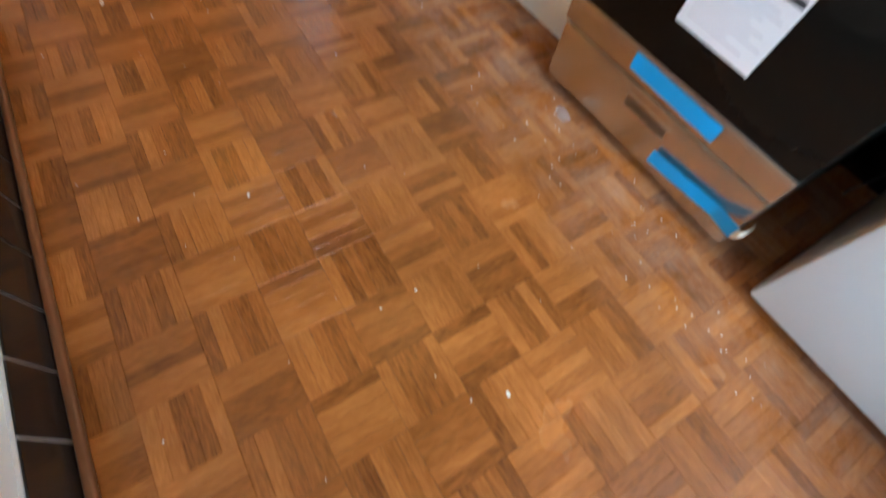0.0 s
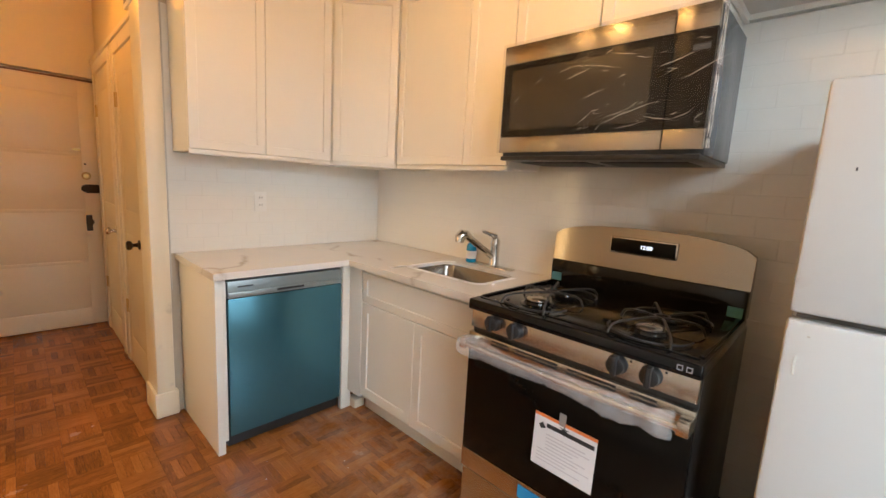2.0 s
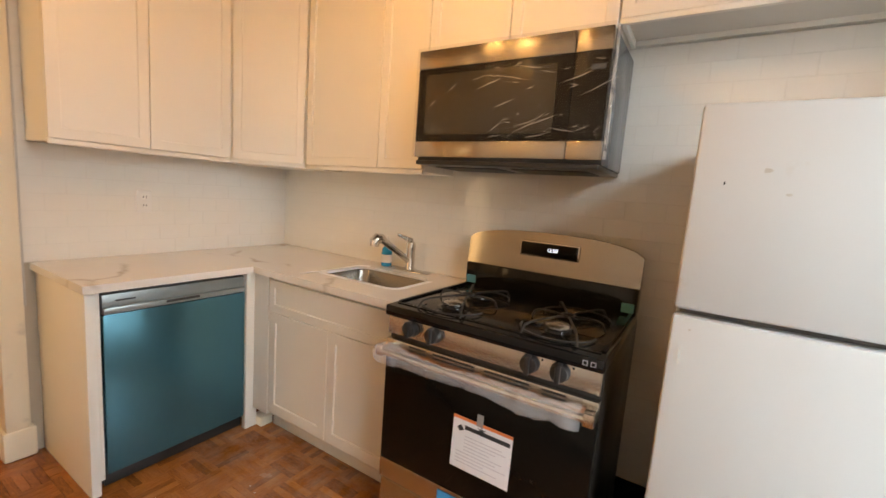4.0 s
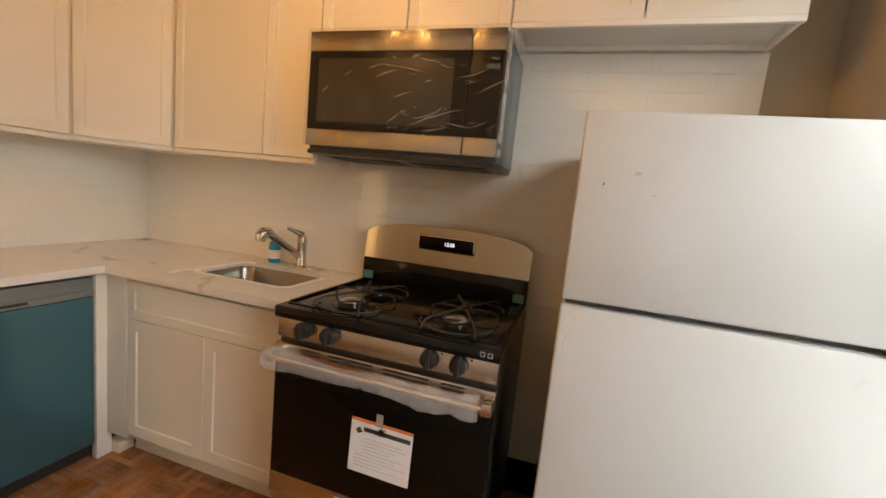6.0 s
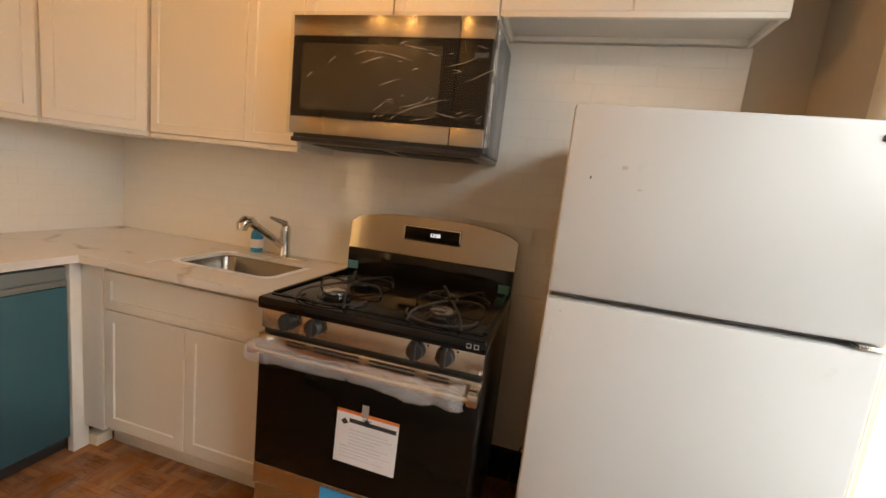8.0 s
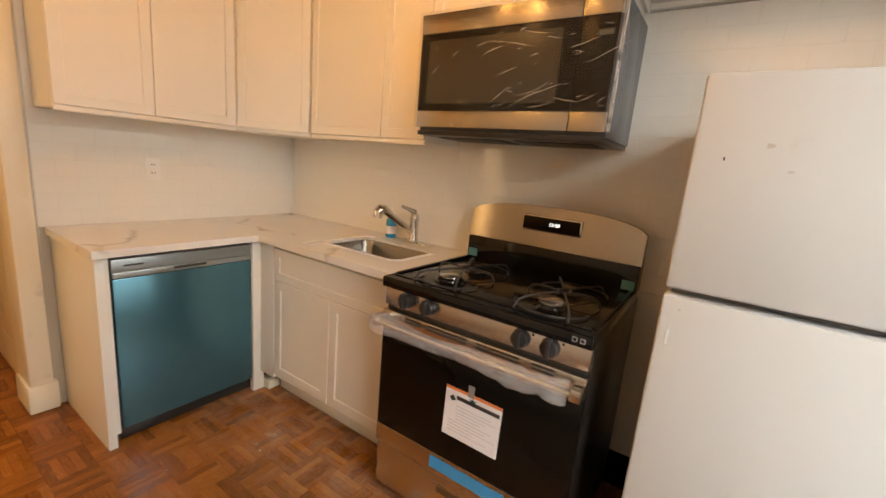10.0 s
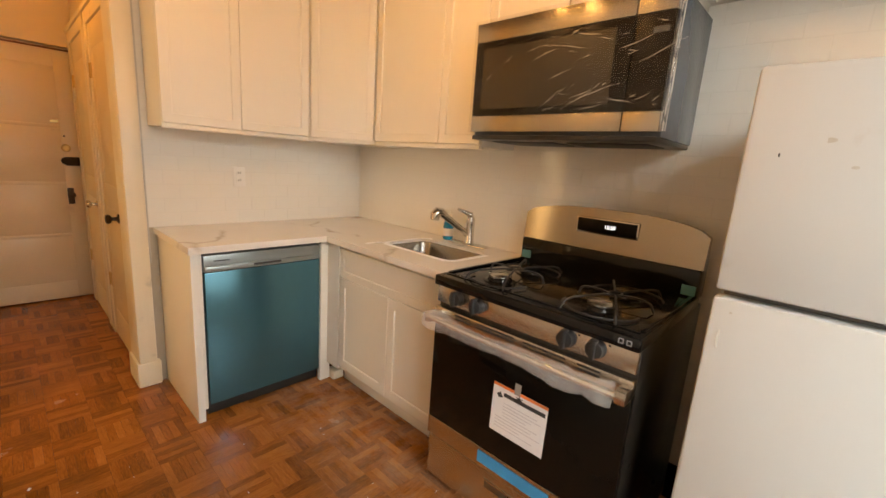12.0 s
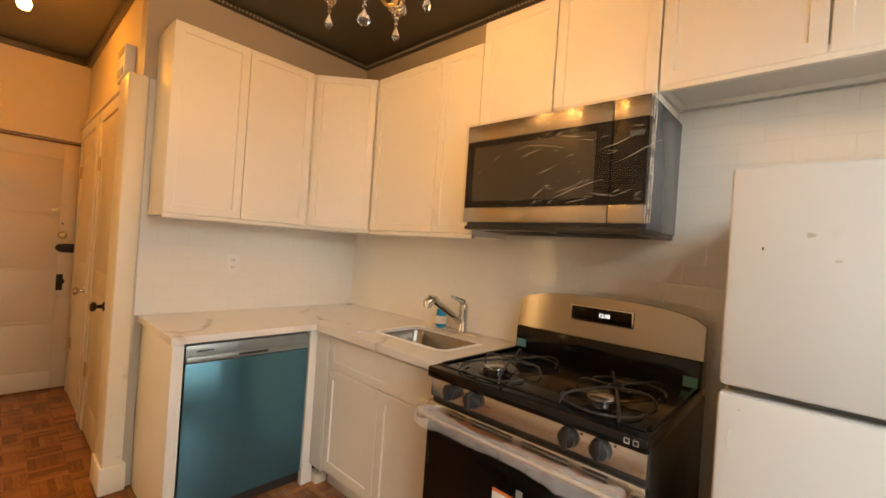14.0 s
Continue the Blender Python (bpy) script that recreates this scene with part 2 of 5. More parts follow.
BLACKG = material("black_oven_glass", (0.006, 0.005, 0.004), 0.07, scale=6, vary=0.2, bump=0, Specular_IOR_Level=0.15)
BLACKP = material("black_plastic", (0.018, 0.018, 0.019), 0.38, scale=20, vary=0.15, bump=0.02)
IRON = material("cast_iron_grate", (0.022, 0.022, 0.024), 0.55, scale=60, vary=0.2, grain=300, bump=0.06)
BURN = material("burner_aluminium", (0.72, 0.72, 0.72), 0.25, 1.0, scale=40, vary=0.12)
SIDE = material("dark_grey_side_panel", (0.020, 0.019, 0.018), 0.30, scale=10, vary=0.1, grain=200, bump=0.02)
MWGREY = material("grey_film_covered_side", (0.075, 0.085, 0.095), 0.22, scale=12, vary=0.2, grain=50, bump=0)
MWWIN = material("microwave_window", (0.048, 0.038, 0.025), 0.24, scale=9, vary=0.15, bump=0)
TEAL = material("teal_protective_film", (0.068, 0.208, 0.270), 0.20, 0.65, scale=3.5, vary=0.10, grain=40, bump=0.02, gloss=0.05, stretch=(1, 1, 0.35), Anisotropic=0.7, Anisotropic_Rotation=0.25)
TAPE = material("blue_painter_tape", (0.03, 0.30, 0.62), 0.6, scale=30, vary=0.12, grain=150, bump=0.12)
TAPET = material("teal_foam_tape", (0.07, 0.25, 0.30), 0.5, scale=30, vary=0.1, bump=0.03)
PAPER = material("label_paper", (0.80, 0.79, 0.80), 0.6, scale=10, vary=0.03, bump=0.01)
INK = material("black_print", (0.03, 0.03, 0.035), 0.6, scale=30, vary=0.1, bump=0)
INKG = material("grey_print", (0.60, 0.57, 0.60), 0.6, scale=30, vary=0.1, bump=0)
ORANGE = material("orange_print", (0.75, 0.20, 0.05), 0.6, scale=30, vary=0.1, bump=0)
FRIDGE = material("white_fridge_enamel", (0.58, 0.595, 0.595), 0.34, scale=5, vary=0.02, grain=350, bump=0.035, spots=((0.52, 0.50, 0.47), 0.70, 11))
GASKET = material("grey_gasket", (0.22, 0.21, 0.20), 0.6, scale=20, vary=0.1, bump=0.02)
BRASS = material("worn_brass", (0.62, 0.44, 0.18), 0.30, 1.0, scale=40, vary=0.15, bump=0.02)
BRONZE = material("dark_bronze", (0.045, 0.030, 0.020), 0.35, 0.8, scale=40, vary=0.2, bump=0.02)
DOORP = material("old_door_paint", (0.76, 0.64, 0.44), 0.35, scale=5, vary=0.06, grain=50, bump=0.04, spots=((0.60, 0.50, 0.36), 0.66, 7))
HEARTH = material("black_glazed_tile", (0.012, 0.011, 0.011), 0.16, scale=20, vary=0.3, grain=60, bump=0.05, spots=((0.20, 0.19, 0.18), 0.72, 60))
HGROUT = material("pale_grout", (0.58, 0.54, 0.49), 0.8, scale=30, vary=0.1, bump=0.1)
SUBFLOOR = material("dark_floor_joint", (0.035, 0.016, 0.008), 0.7, scale=10, vary=0.2, bump=0.02)
WOODTRIM = wood_material("brown_wood_trim", (0.10, 0.035, 0.015), (0.17, 0.065, 0.025), (0.25, 0.10, 0.04), 0.3, False, (12, 1.2, 12))
PARQUET = wood_material("oiled_parquet", (0.120, 0.036, 0.007), (0.32, 0.102, 0.018), (0.50, 0.180, 0.036), 0.22, True, (3.0, 22, 1), 0.36)
WRAP = film_material("clear_bubble_wrap", (0.84, 0.83, 0.84), 0.19, 0.06, 60)
MWFILM = film_material("clear_cling_film", (0.10, 0.085, 0.065), 0.14, 0.05, 16)
MWEDGE = film_material("loose_film_fold", (0.55, 0.54, 0.52), 0.22, 0.10, 30)
CRYSTAL = glass_material("cut_crystal")
GLASS = glass_material("window_glass")
SOAP = glass_material("clear_plastic", (0.95, 0.97, 0.98), 0.08)
SOAPL = material("blue_dish_soap", (0.01, 0.25, 0.50), 0.15, scale=10, vary=0.1, bump=0)
WHITEP = material("white_plastic", (0.78, 0.77, 0.74), 0.35, scale=10, vary=0.03, bump=0.01)
CHIMEG = material("grey_plastic", (0.36, 0.35, 0.36), 0.5, scale=14, vary=0.1, bump=0.03)
GLOWBULB = glowing("warm_bulb", (1.0, 0.66, 0.32), 14)
GLOWHALL = glowing("hall_bulb", (1.0, 0.60, 0.25), 22)
DIGIT = glowing("clock_digits", (0.75, 0.85, 1.0), 3.0)

# ---- mesh helpers ----


def box(bm, x0, x1, y0, y1, z0, z1, bevel=0.0, seg=2, m=None):
    mat = Matrix.Translation(((x0 + x1) / 2, (y0 + y1) / 2, (z0 + z1) / 2)) @ Matrix.Diagonal((abs(x1 - x0), abs(y1 - y0), abs(z1 - z0), 1))
    made = bmesh.ops.create_cube(bm, size=1, matrix=(m @ mat) if m else mat)["verts"]
    if bevel:
        edges = {e for v in made for e in v.link_edges}
        made = bmesh.ops.bevel(bm, geom=list(edges), offset=bevel, segments=seg, affect="EDGES", profile=0.5)["verts"]
    return made


def cyl(bm, p, q, r, r2=None, seg=20, caps=True):
    p, q = Vector(p), Vector(q)
    d = q - p
    m = Matrix.Translation((p + q) / 2) @ d.to_track_quat("Z", "Y").to_matrix().to_4x4()
    return bmesh.ops.create_cone(bm, cap_ends=caps, segments=seg, radius1=r, radius2=r if r2 is None else r2, depth=d.length, matrix=m)["verts"]


def ring_sweep(bm, pts, radii, seg=10, caps=True):
    """A round tube through pts."""
    pts = [Vector(p) for p in pts]
    rings = []
    for i, p in enumerate(pts):
        d = (pts[min(i + 1, len(pts) - 1)] - pts[max(i - 1, 0)]).normalized()
        q = d.to_track_quat("Z", "Y")
        r = radii[i] if isinstance(radii, (list, tuple)) else radii
        rings.append([bm.verts.new(p + q @ Vector((r * math.cos(2 * math.pi * k / seg), r * math.sin(2 * math.pi * k / seg), 0))) for k in range(seg)])
    for a, b in zip(rings, rings[1:]):
        for k in range(seg):
            bm.faces.new((a[k], a[(k + 1) % seg], b[(k + 1) % seg], b[k]))
    if caps:
        bm.faces.new(list(reversed(rings[0])))
        bm.faces.new(rings[-1])


def lathe(bm, profile, m, seg=24):
    """A turned shape: profile of (radius, height) about z, laid by m."""
    rings = [[bm.verts.new(m @ Vector((r * math.cos(2 * math.pi * k / seg), r * math.sin(2 * math.pi * k / seg), h))) for k in range(seg)] for r, h in profile]
    for a, b in zip(rings, rings[1:]):
        for k in range(seg):
            bm.faces.new((a[k], a[(k + 1) % seg], b[(k + 1) % seg], b[k]))
    bm.faces.new(list(reversed(rings[0])))
    bm.faces.new(rings[-1])


def prism(bm, outline, z0, z1):
    """A flat outline of (x, y), counter-clockwise, raised from z0 to z1."""
    lo, hi = [bm.verts.new((x, y, z0)) for x, y in outline], [bm.verts.new((x, y, z1)) for x, y in outline]
    k = len(outline)
    bm.faces.new(list(reversed(lo)))
    bm.faces.new(hi)
    for i in range(k):
        bm.faces.new((lo[i], lo[(i + 1) % k], hi[(i + 1) % k], hi[i]))


def thing(name, place, label, category, group="", kind=""):
    ob = new(name)
    ob.empty_display_size = 0.05
    ob.location = place
    return tagged(ob, label, category, group, kind)


def part(name, bm, mat, parent=None, label="", angle=35, at=None):
    bmesh.ops.recalc_face_normals(bm, faces=bm.faces)
    me = bpy.data.meshes.new(name)
    bm.to_mesh(me)
    bm.free()
    me.materials.append(mat)
    me.shade_smooth()
    me.set_sharp_from_angle(angle=radians(angle))
    ob = new(name, me)
    if at is not None:
        ob.matrix_basis = at
    if parent:
        ob.parent = parent
        if parent.type == "EMPTY":
            ob.matrix_parent_inverse = Matrix.Translation(parent.location).inverted()
    return tagged(ob, label)


def solid(name, mat, *boxes, parent=None, label="", bevel=0.0):
    bm = bmesh.new()
    for b in boxes:
        box(bm, *b, bevel)
    return part(name, bm, mat, parent, label)


def structure(name, label, category, mat, *boxes, bevel=0.0):
    return tagged(solid(name, mat, *boxes, bevel=bevel), label, category, "", "structure")


# ---- the shell ----
T = 0.12
structure("floor", "dark subfloor under an orange-brown parquet floor", "floor", SUBFLOOR, (-2.3, 1.95, SOUTH - T, 4.5, -0.1, -0.006))
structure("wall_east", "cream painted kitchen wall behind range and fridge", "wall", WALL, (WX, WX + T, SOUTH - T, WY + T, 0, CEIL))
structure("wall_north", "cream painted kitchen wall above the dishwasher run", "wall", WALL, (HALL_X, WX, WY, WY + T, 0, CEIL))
structure("wall_hall_east", "cream painted hallway wall with two closed doors", "wall", WALLW, (HALL_X, HALL_X + T, WY + T, HALL_Y + T, 0, HALL_C + 0.04))
structure("wall_hall_end", "cream painted wall at the hallway's end", "wall", WALLW,
          (-2.3, -0.39, HALL_Y, HALL_Y + T, 0, HALL_C), (0.45, HALL_X, HALL_Y, HALL_Y + T, 0, HALL_C), (-0.39, 0.45, HALL_Y, HALL_Y + T, 2.0, HALL_C),
          (-0.39, 0.45, HALL_Y + 0.06, HALL_Y + T, 0, 2.0))
structure("wall_west", "cream painted wall above black tile skirting", "wall", WALLK, (WEST - T, WEST, SOUTH - T, 1.905, 0, CEIL))
structure("wall_post", "cream painted wall end between two openings", "wall", TRIMW, (-1.2, -0.36, 2.666, 2.82, 0, CEIL), bevel=0.012)
structure("wall_hall_west", "cream painted hallway wall beside the entry door", "wall", WALLW, (-2.3, -0.37, 3.63, HALL_Y, 0, CEIL))
structure("wall_side_room", "plain wall of the side room", "wall", WALLW, (-2.3, -2.2, SOUTH - T, 3.63, 0, CEIL), (-2.2, WEST - T, 1.1, 1.2, 0, CEIL))
structure("lintel_west", "cream painted wall over the side openings", "wall", WALLW, (WEST - T, WEST + 0.02, 1.905, 2.666, 2.15, CEIL), (WEST - T, WEST + 0.02, 2.82, 3.63, 2.15, CEIL))
WIN = (-0.25, 1.36, 0.52, 2.25)
structure("wall_south", "window wall in beige darkened for its backlit dimness", "wall", WALL,
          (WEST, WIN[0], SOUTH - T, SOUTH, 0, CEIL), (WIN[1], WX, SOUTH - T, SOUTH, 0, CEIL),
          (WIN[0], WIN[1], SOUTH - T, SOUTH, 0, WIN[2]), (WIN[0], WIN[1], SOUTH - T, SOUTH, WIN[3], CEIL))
structure("ceiling", "glossy dark taupe painted kitchen ceiling", "ceiling", CEILM, (-2.3, 1.95, SOUTH - T, WY + T, CEIL, CEIL + 0.1))
structure("ceiling_hall", "glossy dark taupe painted hallway ceiling", "ceiling", CEILM, (-2.3, HALL_X + T, WY + T, HALL_Y + T, HALL_C + 0.04, HALL_C + 0.14))

# ---- cabinets ----


def shaker(bm, w, h, m, t=0.02, rail=0.058, recess=0.007):
    """A framed door or drawer front: x 0..w, z 0..h, its face at y = 0 towards -y."""
    vs = box(bm, 0, w, 0, t, 0, h, 0.0015, 1)
    face = min((f for v in vs for f in v.link_faces), key=lambda f: (round(f.calc_center_median().y, 4), -f.calc_area()))
    new_faces = bmesh.ops.inset_region(bm, faces=[face], thickness=rail - 0.0015, depth=0)["faces"]
    inner = bmesh.ops.inset_region(bm, faces=[face], thickness=0.004, depth=-recess)["faces"]
    seen = set()
    stack = list(vs) + list(face.verts) + [v for f in new_faces + inner for v in f.verts]
    for v in stack:
        if v.is_valid and v not in seen:
            seen.add(v)
            v.co = m @ v.co


def door_front(name, w, h, m, parent, rail=0.058, label=""):
    bm = bmesh.new()
    shaker(bm, w, h, Matrix.Identity(4), rail=rail)
    bmesh.ops.transform(bm, matrix=m, verts=bm.verts)
    return part(name, bm, CAB, parent, label)


UP0, UP1 = 1.402, 2.345
UPY, UPX = 2.070, 1.530
DL = (1.257, UPY)                    # ends of the diagonal front
DR = (UPX, 1.805)
LEFT, MID = 0.520, 0.876

cab = thing("wall_cabinet", (0.9, 2.2, UP0), "white shaker wall cabinet with two closed doors above the dishwasher counter", "cabinet", "wall cabinets")
solid("body", CAB, (LEFT, DL[0] - 0.002, UPY + 0.022, WY - 0.002, UP0 + 0.012, UP1), (LEFT, DL[0] - 0.002, UPY + 0.004, UPY + 0.022, UP0, UP0 + 0.02), parent=cab, bevel=0.002)
door_front("door", MID - LEFT - 0.003, UP1 - UP0 - 0.028, pose(LEFT + 0.001, UPY, UP0 + 0.024), cab)
door_front("door", DL[0] - MID - 0.008, UP1 - UP0 - 0.028, pose(MID + 0.001, UPY, UP0 + 0.024), cab)

cab = thing("corner_wall_cabinet", (1.6, 2.15, UP0), "white diagonal corner wall cabinet with one closed door", "cabinet", "wall cabinets")
bm = bmesh.new()
dx, dy = DR[0] - DL[0], DR[1] - DL[1]
dlen = math.hypot(dx, dy)
nx, ny = -dy / dlen, dx / dlen       # into the cabinet
back = 0.022
prism(bm, [(DL[0] + 0.002, DL[1] + back), (DL[0] + nx * back, DL[1] + ny * back + 0.0), (DR[0] + nx * back, DR[1] + ny * back), (WX - 0.002, DR[1] + 0.002), (WX - 0.002, WY - 0.002), (DL[0] + 0.002, WY - 0.002)], UP0 + 0.004, UP1)
part("body", bm, CAB, cab)
door_front("door", dlen - 0.016, UP1 - UP0 - 0.028, Matrix.Translation((DL[0], DL[1], UP0 + 0.024)) @ pose(0, 0, 0, 0, 0, math.degrees(math.atan2(dy, dx))) @ pose(0.008, 0, 0), cab)

J2, END = 1.275, 1.006
cab = thing("wall_cabinet", (1.68, 1.4, UP0), "white shaker wall cabinet with two closed doors above the sink", "cabinet", "wall cabinets")
solid("body", CAB, (UPX + 0.022, WX - 0.002, END, DR[1] - 0.002, UP0 + 0.012, UP1), (UPX + 0.004, UPX + 0.022, END, DR[1] - 0.002, UP0, UP0 + 0.02), parent=cab, bevel=0.002)
door_front("door", DR[1] - J2 - 0.010, UP1 - UP0 - 0.028, pose(UPX, DR[1] - 0.006, UP0 + 0.024, 0, 0, -90), cab)
door_front("door", J2 - END - 0.003, UP1 - UP0 - 0.028, pose(UPX, J2 - 0.001, UP0 + 0.024, 0, 0, -90), cab)

MWX, MW0, MW1, MWL, MWR = 1.416, 1.445, 1.900, 0.972, 0.199
cab = thing("wall_cabinet", (1.65, 0.57, MW1), "white shaker wall cabinet with two doors above the microwave", "cabinet", "wall cabinets")
solid("body", CAB, (UPX + 0.022, WX - 0.002, 0.218, 1.002, MW1 + 0.004, 2.444), parent=cab, bevel=0.002)
for a, b in ((1.003, 0.623), (0.620, 0.218)):
    door_front("door", a - b - 0.003, 0.520, pose(UPX, a - 0.001, MW1 + 0.012, 0, 0, -90), cab)

FX, F0, FL, FR = 1.530, 1.942, 0.214, -0.667
cab = thing("wall_cabinet", (1.55, -0.2, F0), "white shaker wall cabinet with two doors above the fridge", "cabinet", "wall cabinets")
solid("body", CAB, (FX + 0.022, WX - 0.002, FR, FL, F0 + 0.04, 2.444), (FX + 0.004, FX + 0.024, FR, FL, F0, F0 + 0.045),
      (FX + 0.024, WX - 0.002, FR, FR + 0.016, F0 + 0.004, F0 + 0.042), (FX + 0.024, WX - 0.002, FL - 0.016, FL, F0 + 0.004, F0 + 0.042), parent=cab, bevel=0.002)
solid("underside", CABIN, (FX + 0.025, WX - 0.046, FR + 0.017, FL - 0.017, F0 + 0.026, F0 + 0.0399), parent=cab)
solid("nailing_rail", CAB, (WX - 0.045, WX - 0.002, FR + 0.017, FL - 0.017, F0 + 0.008, F0 + 0.039), parent=cab)
for a, b in ((FL, -0.218), (-0.222, FR)):
    door_front("door", a - b - 0.003, 0.490, pose(FX, a - 0.001, F0 + 0.018, 0, 0, -90), cab)

# base run along the north wall: end panel, dishwasher, filler
CT0, CT1 = 0.857, 0.889              # worktop
DWY, PX = 1.800, 0.535
SX = 1.225                           # sink cabinet face
panel = thing("end_panel", (PX + 0.01, 2.1, 0), "white cabinet end panel beside the dishwasher", "panel")
solid("panel", CAB, (PX - 0.006, PX + 0.026, DWY, WY - 0.002, 0, CT0 - 0.001), parent=panel, bevel=0.0015)
solid("filler_strip", CAB, (PX + 0.0265, PX + 0.042, DWY + 0.006, DWY + 0.026, 0.06, CT0 - 0.001), parent=panel, bevel=0.0015)
dw = thing("dishwasher", (0.87, 2.05, 0), "stainless dishwasher covered in teal protective film", "dishwasher")
D0, D1 = PX + 0.043, 1.180
solid("tub", BLACKP, (D0, D1, DWY + 0.045, WY - 0.03, 0.02, CT0 - 0.012), parent=dw)
solid("kick_plate", BLACKP, (D0 + 0.004, D1, DWY + 0.035, DWY + 0.046, 0.012, 0.088), parent=dw, bevel=0.002)
solid("door", TEAL, (D0 + 0.006, D1 - 0.004, DWY + 0.002, DWY + 0.044, 0.078, 0.752), parent=dw, bevel=0.004, label="steel door under teal film")
bm = bmesh.new()
box(bm, D0 + 0.006, D1 - 0.004, DWY + 0.006, DWY + 0.044, 0.754, 0.834, 0.004)
box(bm, D0 + 0.008, D1 - 0.006, DWY - 0.004, DWY + 0.008, 0.755, 0.782, 0.005)
ctl = part("control_strip", bm, material("film_grey_steel", (0.32, 0.36, 0.36), 0.35, 0.7, scale=6, vary=0.1, stretch=(0.2, 1, 6)), dw, "grey steel control strip with a pocket handle")
solid("handle_recess", BLACKP, ((D0 + D1) / 2 - 0.07, (D0 + D1) / 2 + 0.07, DWY - 0.0055, DWY - 0.0035, 0.766, 0.777), parent=ctl)
solid("name_bars", INK, (D0 + 0.05, D0 + 0.12, DWY + 0.004, DWY + 0.0062, 0.803, 0.809), parent=ctl)
filler = thing("corner_filler", (1.2, 1.9, 0), "white corner filler post between dishwasher and sink cabinet", "panel")
solid("post", CAB, (D1 + 0.002, SX + 0.02, DWY - 0.004, DWY + 0.03, 0, CT0 - 0.001), (SX - 0.001, SX + 0.02, DWY - 0.122, DWY - 0.004, 0.11, CT0 - 0.001), parent=filler, bevel=0.0015)
solid("corner_base", TRIMW, (SX + 0.02, SX + 0.09, DWY - 0.05, DWY + 0.03, 0, 0.05), parent=filler, bevel=0.004)

# sink base
S0, S1 = DWY - 0.124, 0.826          # from the corner to the range
sinkcab = thing("sink_cabinet", (1.5, 1.25, 0), "white shaker sink base cabinet with false drawer and two doors", "cabinet")
solid("body", CAB, (SX + 0.022, WX - 0.002, S1, S0, 0.105, 0.62), (SX + 0.022, SX + 0.04, S1, S0, 0.62, CT0 - 0.001), (SX + 0.04, WX - 0.002, S1, S1 + 0.016, 0.62, CT0 - 0.001), parent=sinkcab, bevel=0.0015)
solid("toe_kick", CAB, (SX + 0.085, SX + 0.10, S1, S0 + 0.06, 0, 0.105), parent=sinkcab, bevel=0.001)
door_front("false_drawer", S0 - S1 - 0.006, 0.162, pose(SX, S0 - 0.003, 0.671, 0, 0, -90), sinkcab, 0.054)
SM = 1.249
for a, b in ((S0 - 0.003, SM + 0.0015), (SM - 0.0015, S1 + 0.003)):
    door_front("door", a - b, 0.532, pose(SX, a, 0.134, 0, 0, -90), sinkcab, 0.070)

# worktop with the sink cut-out
CX, CY = 1.190, 1.755                # front edges
K0, K1, K2, K3 = 1.365, 1.660, 0.990, 1.455   # cut-out
top = thing("worktop", (1.4, 2.0, CT0), "L-shaped white quartz worktop with brown-grey veins", "worktop")
bm = bmesh.new()
r = 0.05
outer = [(0.512, CY), (CX, CY), (CX, S1 - 0.006), (WX - 0.003, S1 - 0.006), (WX - 0.003, WY - 0.003), (0.512, WY - 0.003)]
hole = []
for cx, cy, a0 in ((K0 + r, K2 + r, 180), (K1 - r, K2 + r, 270), (K1 - r, K3 - r, 0), (K0 + r, K3 - r, 90)):
    hole += [(cx + r * math.cos(radians(a0 + k * 15)), cy + r * math.sin(radians(a0 + k * 15))) for k in range(7)]
SLAB = CT1 - 0.013
for z in (SLAB, CT1):
    loops = []
    for outline in (outer, hole):
        vs = [bm.verts.new((x, y, z)) for x, y in outline]
        loops += [bm.edges.new((vs[i], vs[(i + 1) % len(vs)])) for i in range(len(vs))]
    bmesh.ops.triangle_fill(bm, use_beauty=True, use_dissolve=False, edges=loops)
bm.verts.ensure_lookup_table()
half = len(bm.verts) // 2
k = 0
for count in (len(outer), len(hole)):
    for i in range(count):
        a, b = k + i, k + (i + 1) % count
        bm.faces.new((bm.verts[a], bm.verts[b], bm.verts[half + b], bm.verts[half + a]))
    k += count
part("slab", bm, QUARTZ, top)
solid("front_edge", QUARTZ, (0.512, CX + 0.025, CY, CY + 0.025, CT0, SLAB), (CX, CX + 0.025, S1 - 0.006, CY, CT0, SLAB), (0.512, 0.537, CY + 0.025, WY - 0.003, CT0, SLAB), parent=top)
sink = thing("sink", (1.52, 1.26, 0.7), "undermounted rectangular stainless steel sink bowl", "sink")
bm = bmesh.new()


def rounded(x0, x1, y0, y1, rad, z):
    out = []
    for cx, cy, a0 in ((x0 + rad, y0 + rad, 180), (x1 - rad, y0 + rad, 270), (x1 - rad, y1 - rad, 0), (x0 + rad, y1 - rad, 90)):
        out += [bm.verts.new((cx + rad * math.cos(radians(a0 + j * 15)), cy + rad * math.sin(radians(a0 + j * 15)), z)) for j in range(7)]
    return out


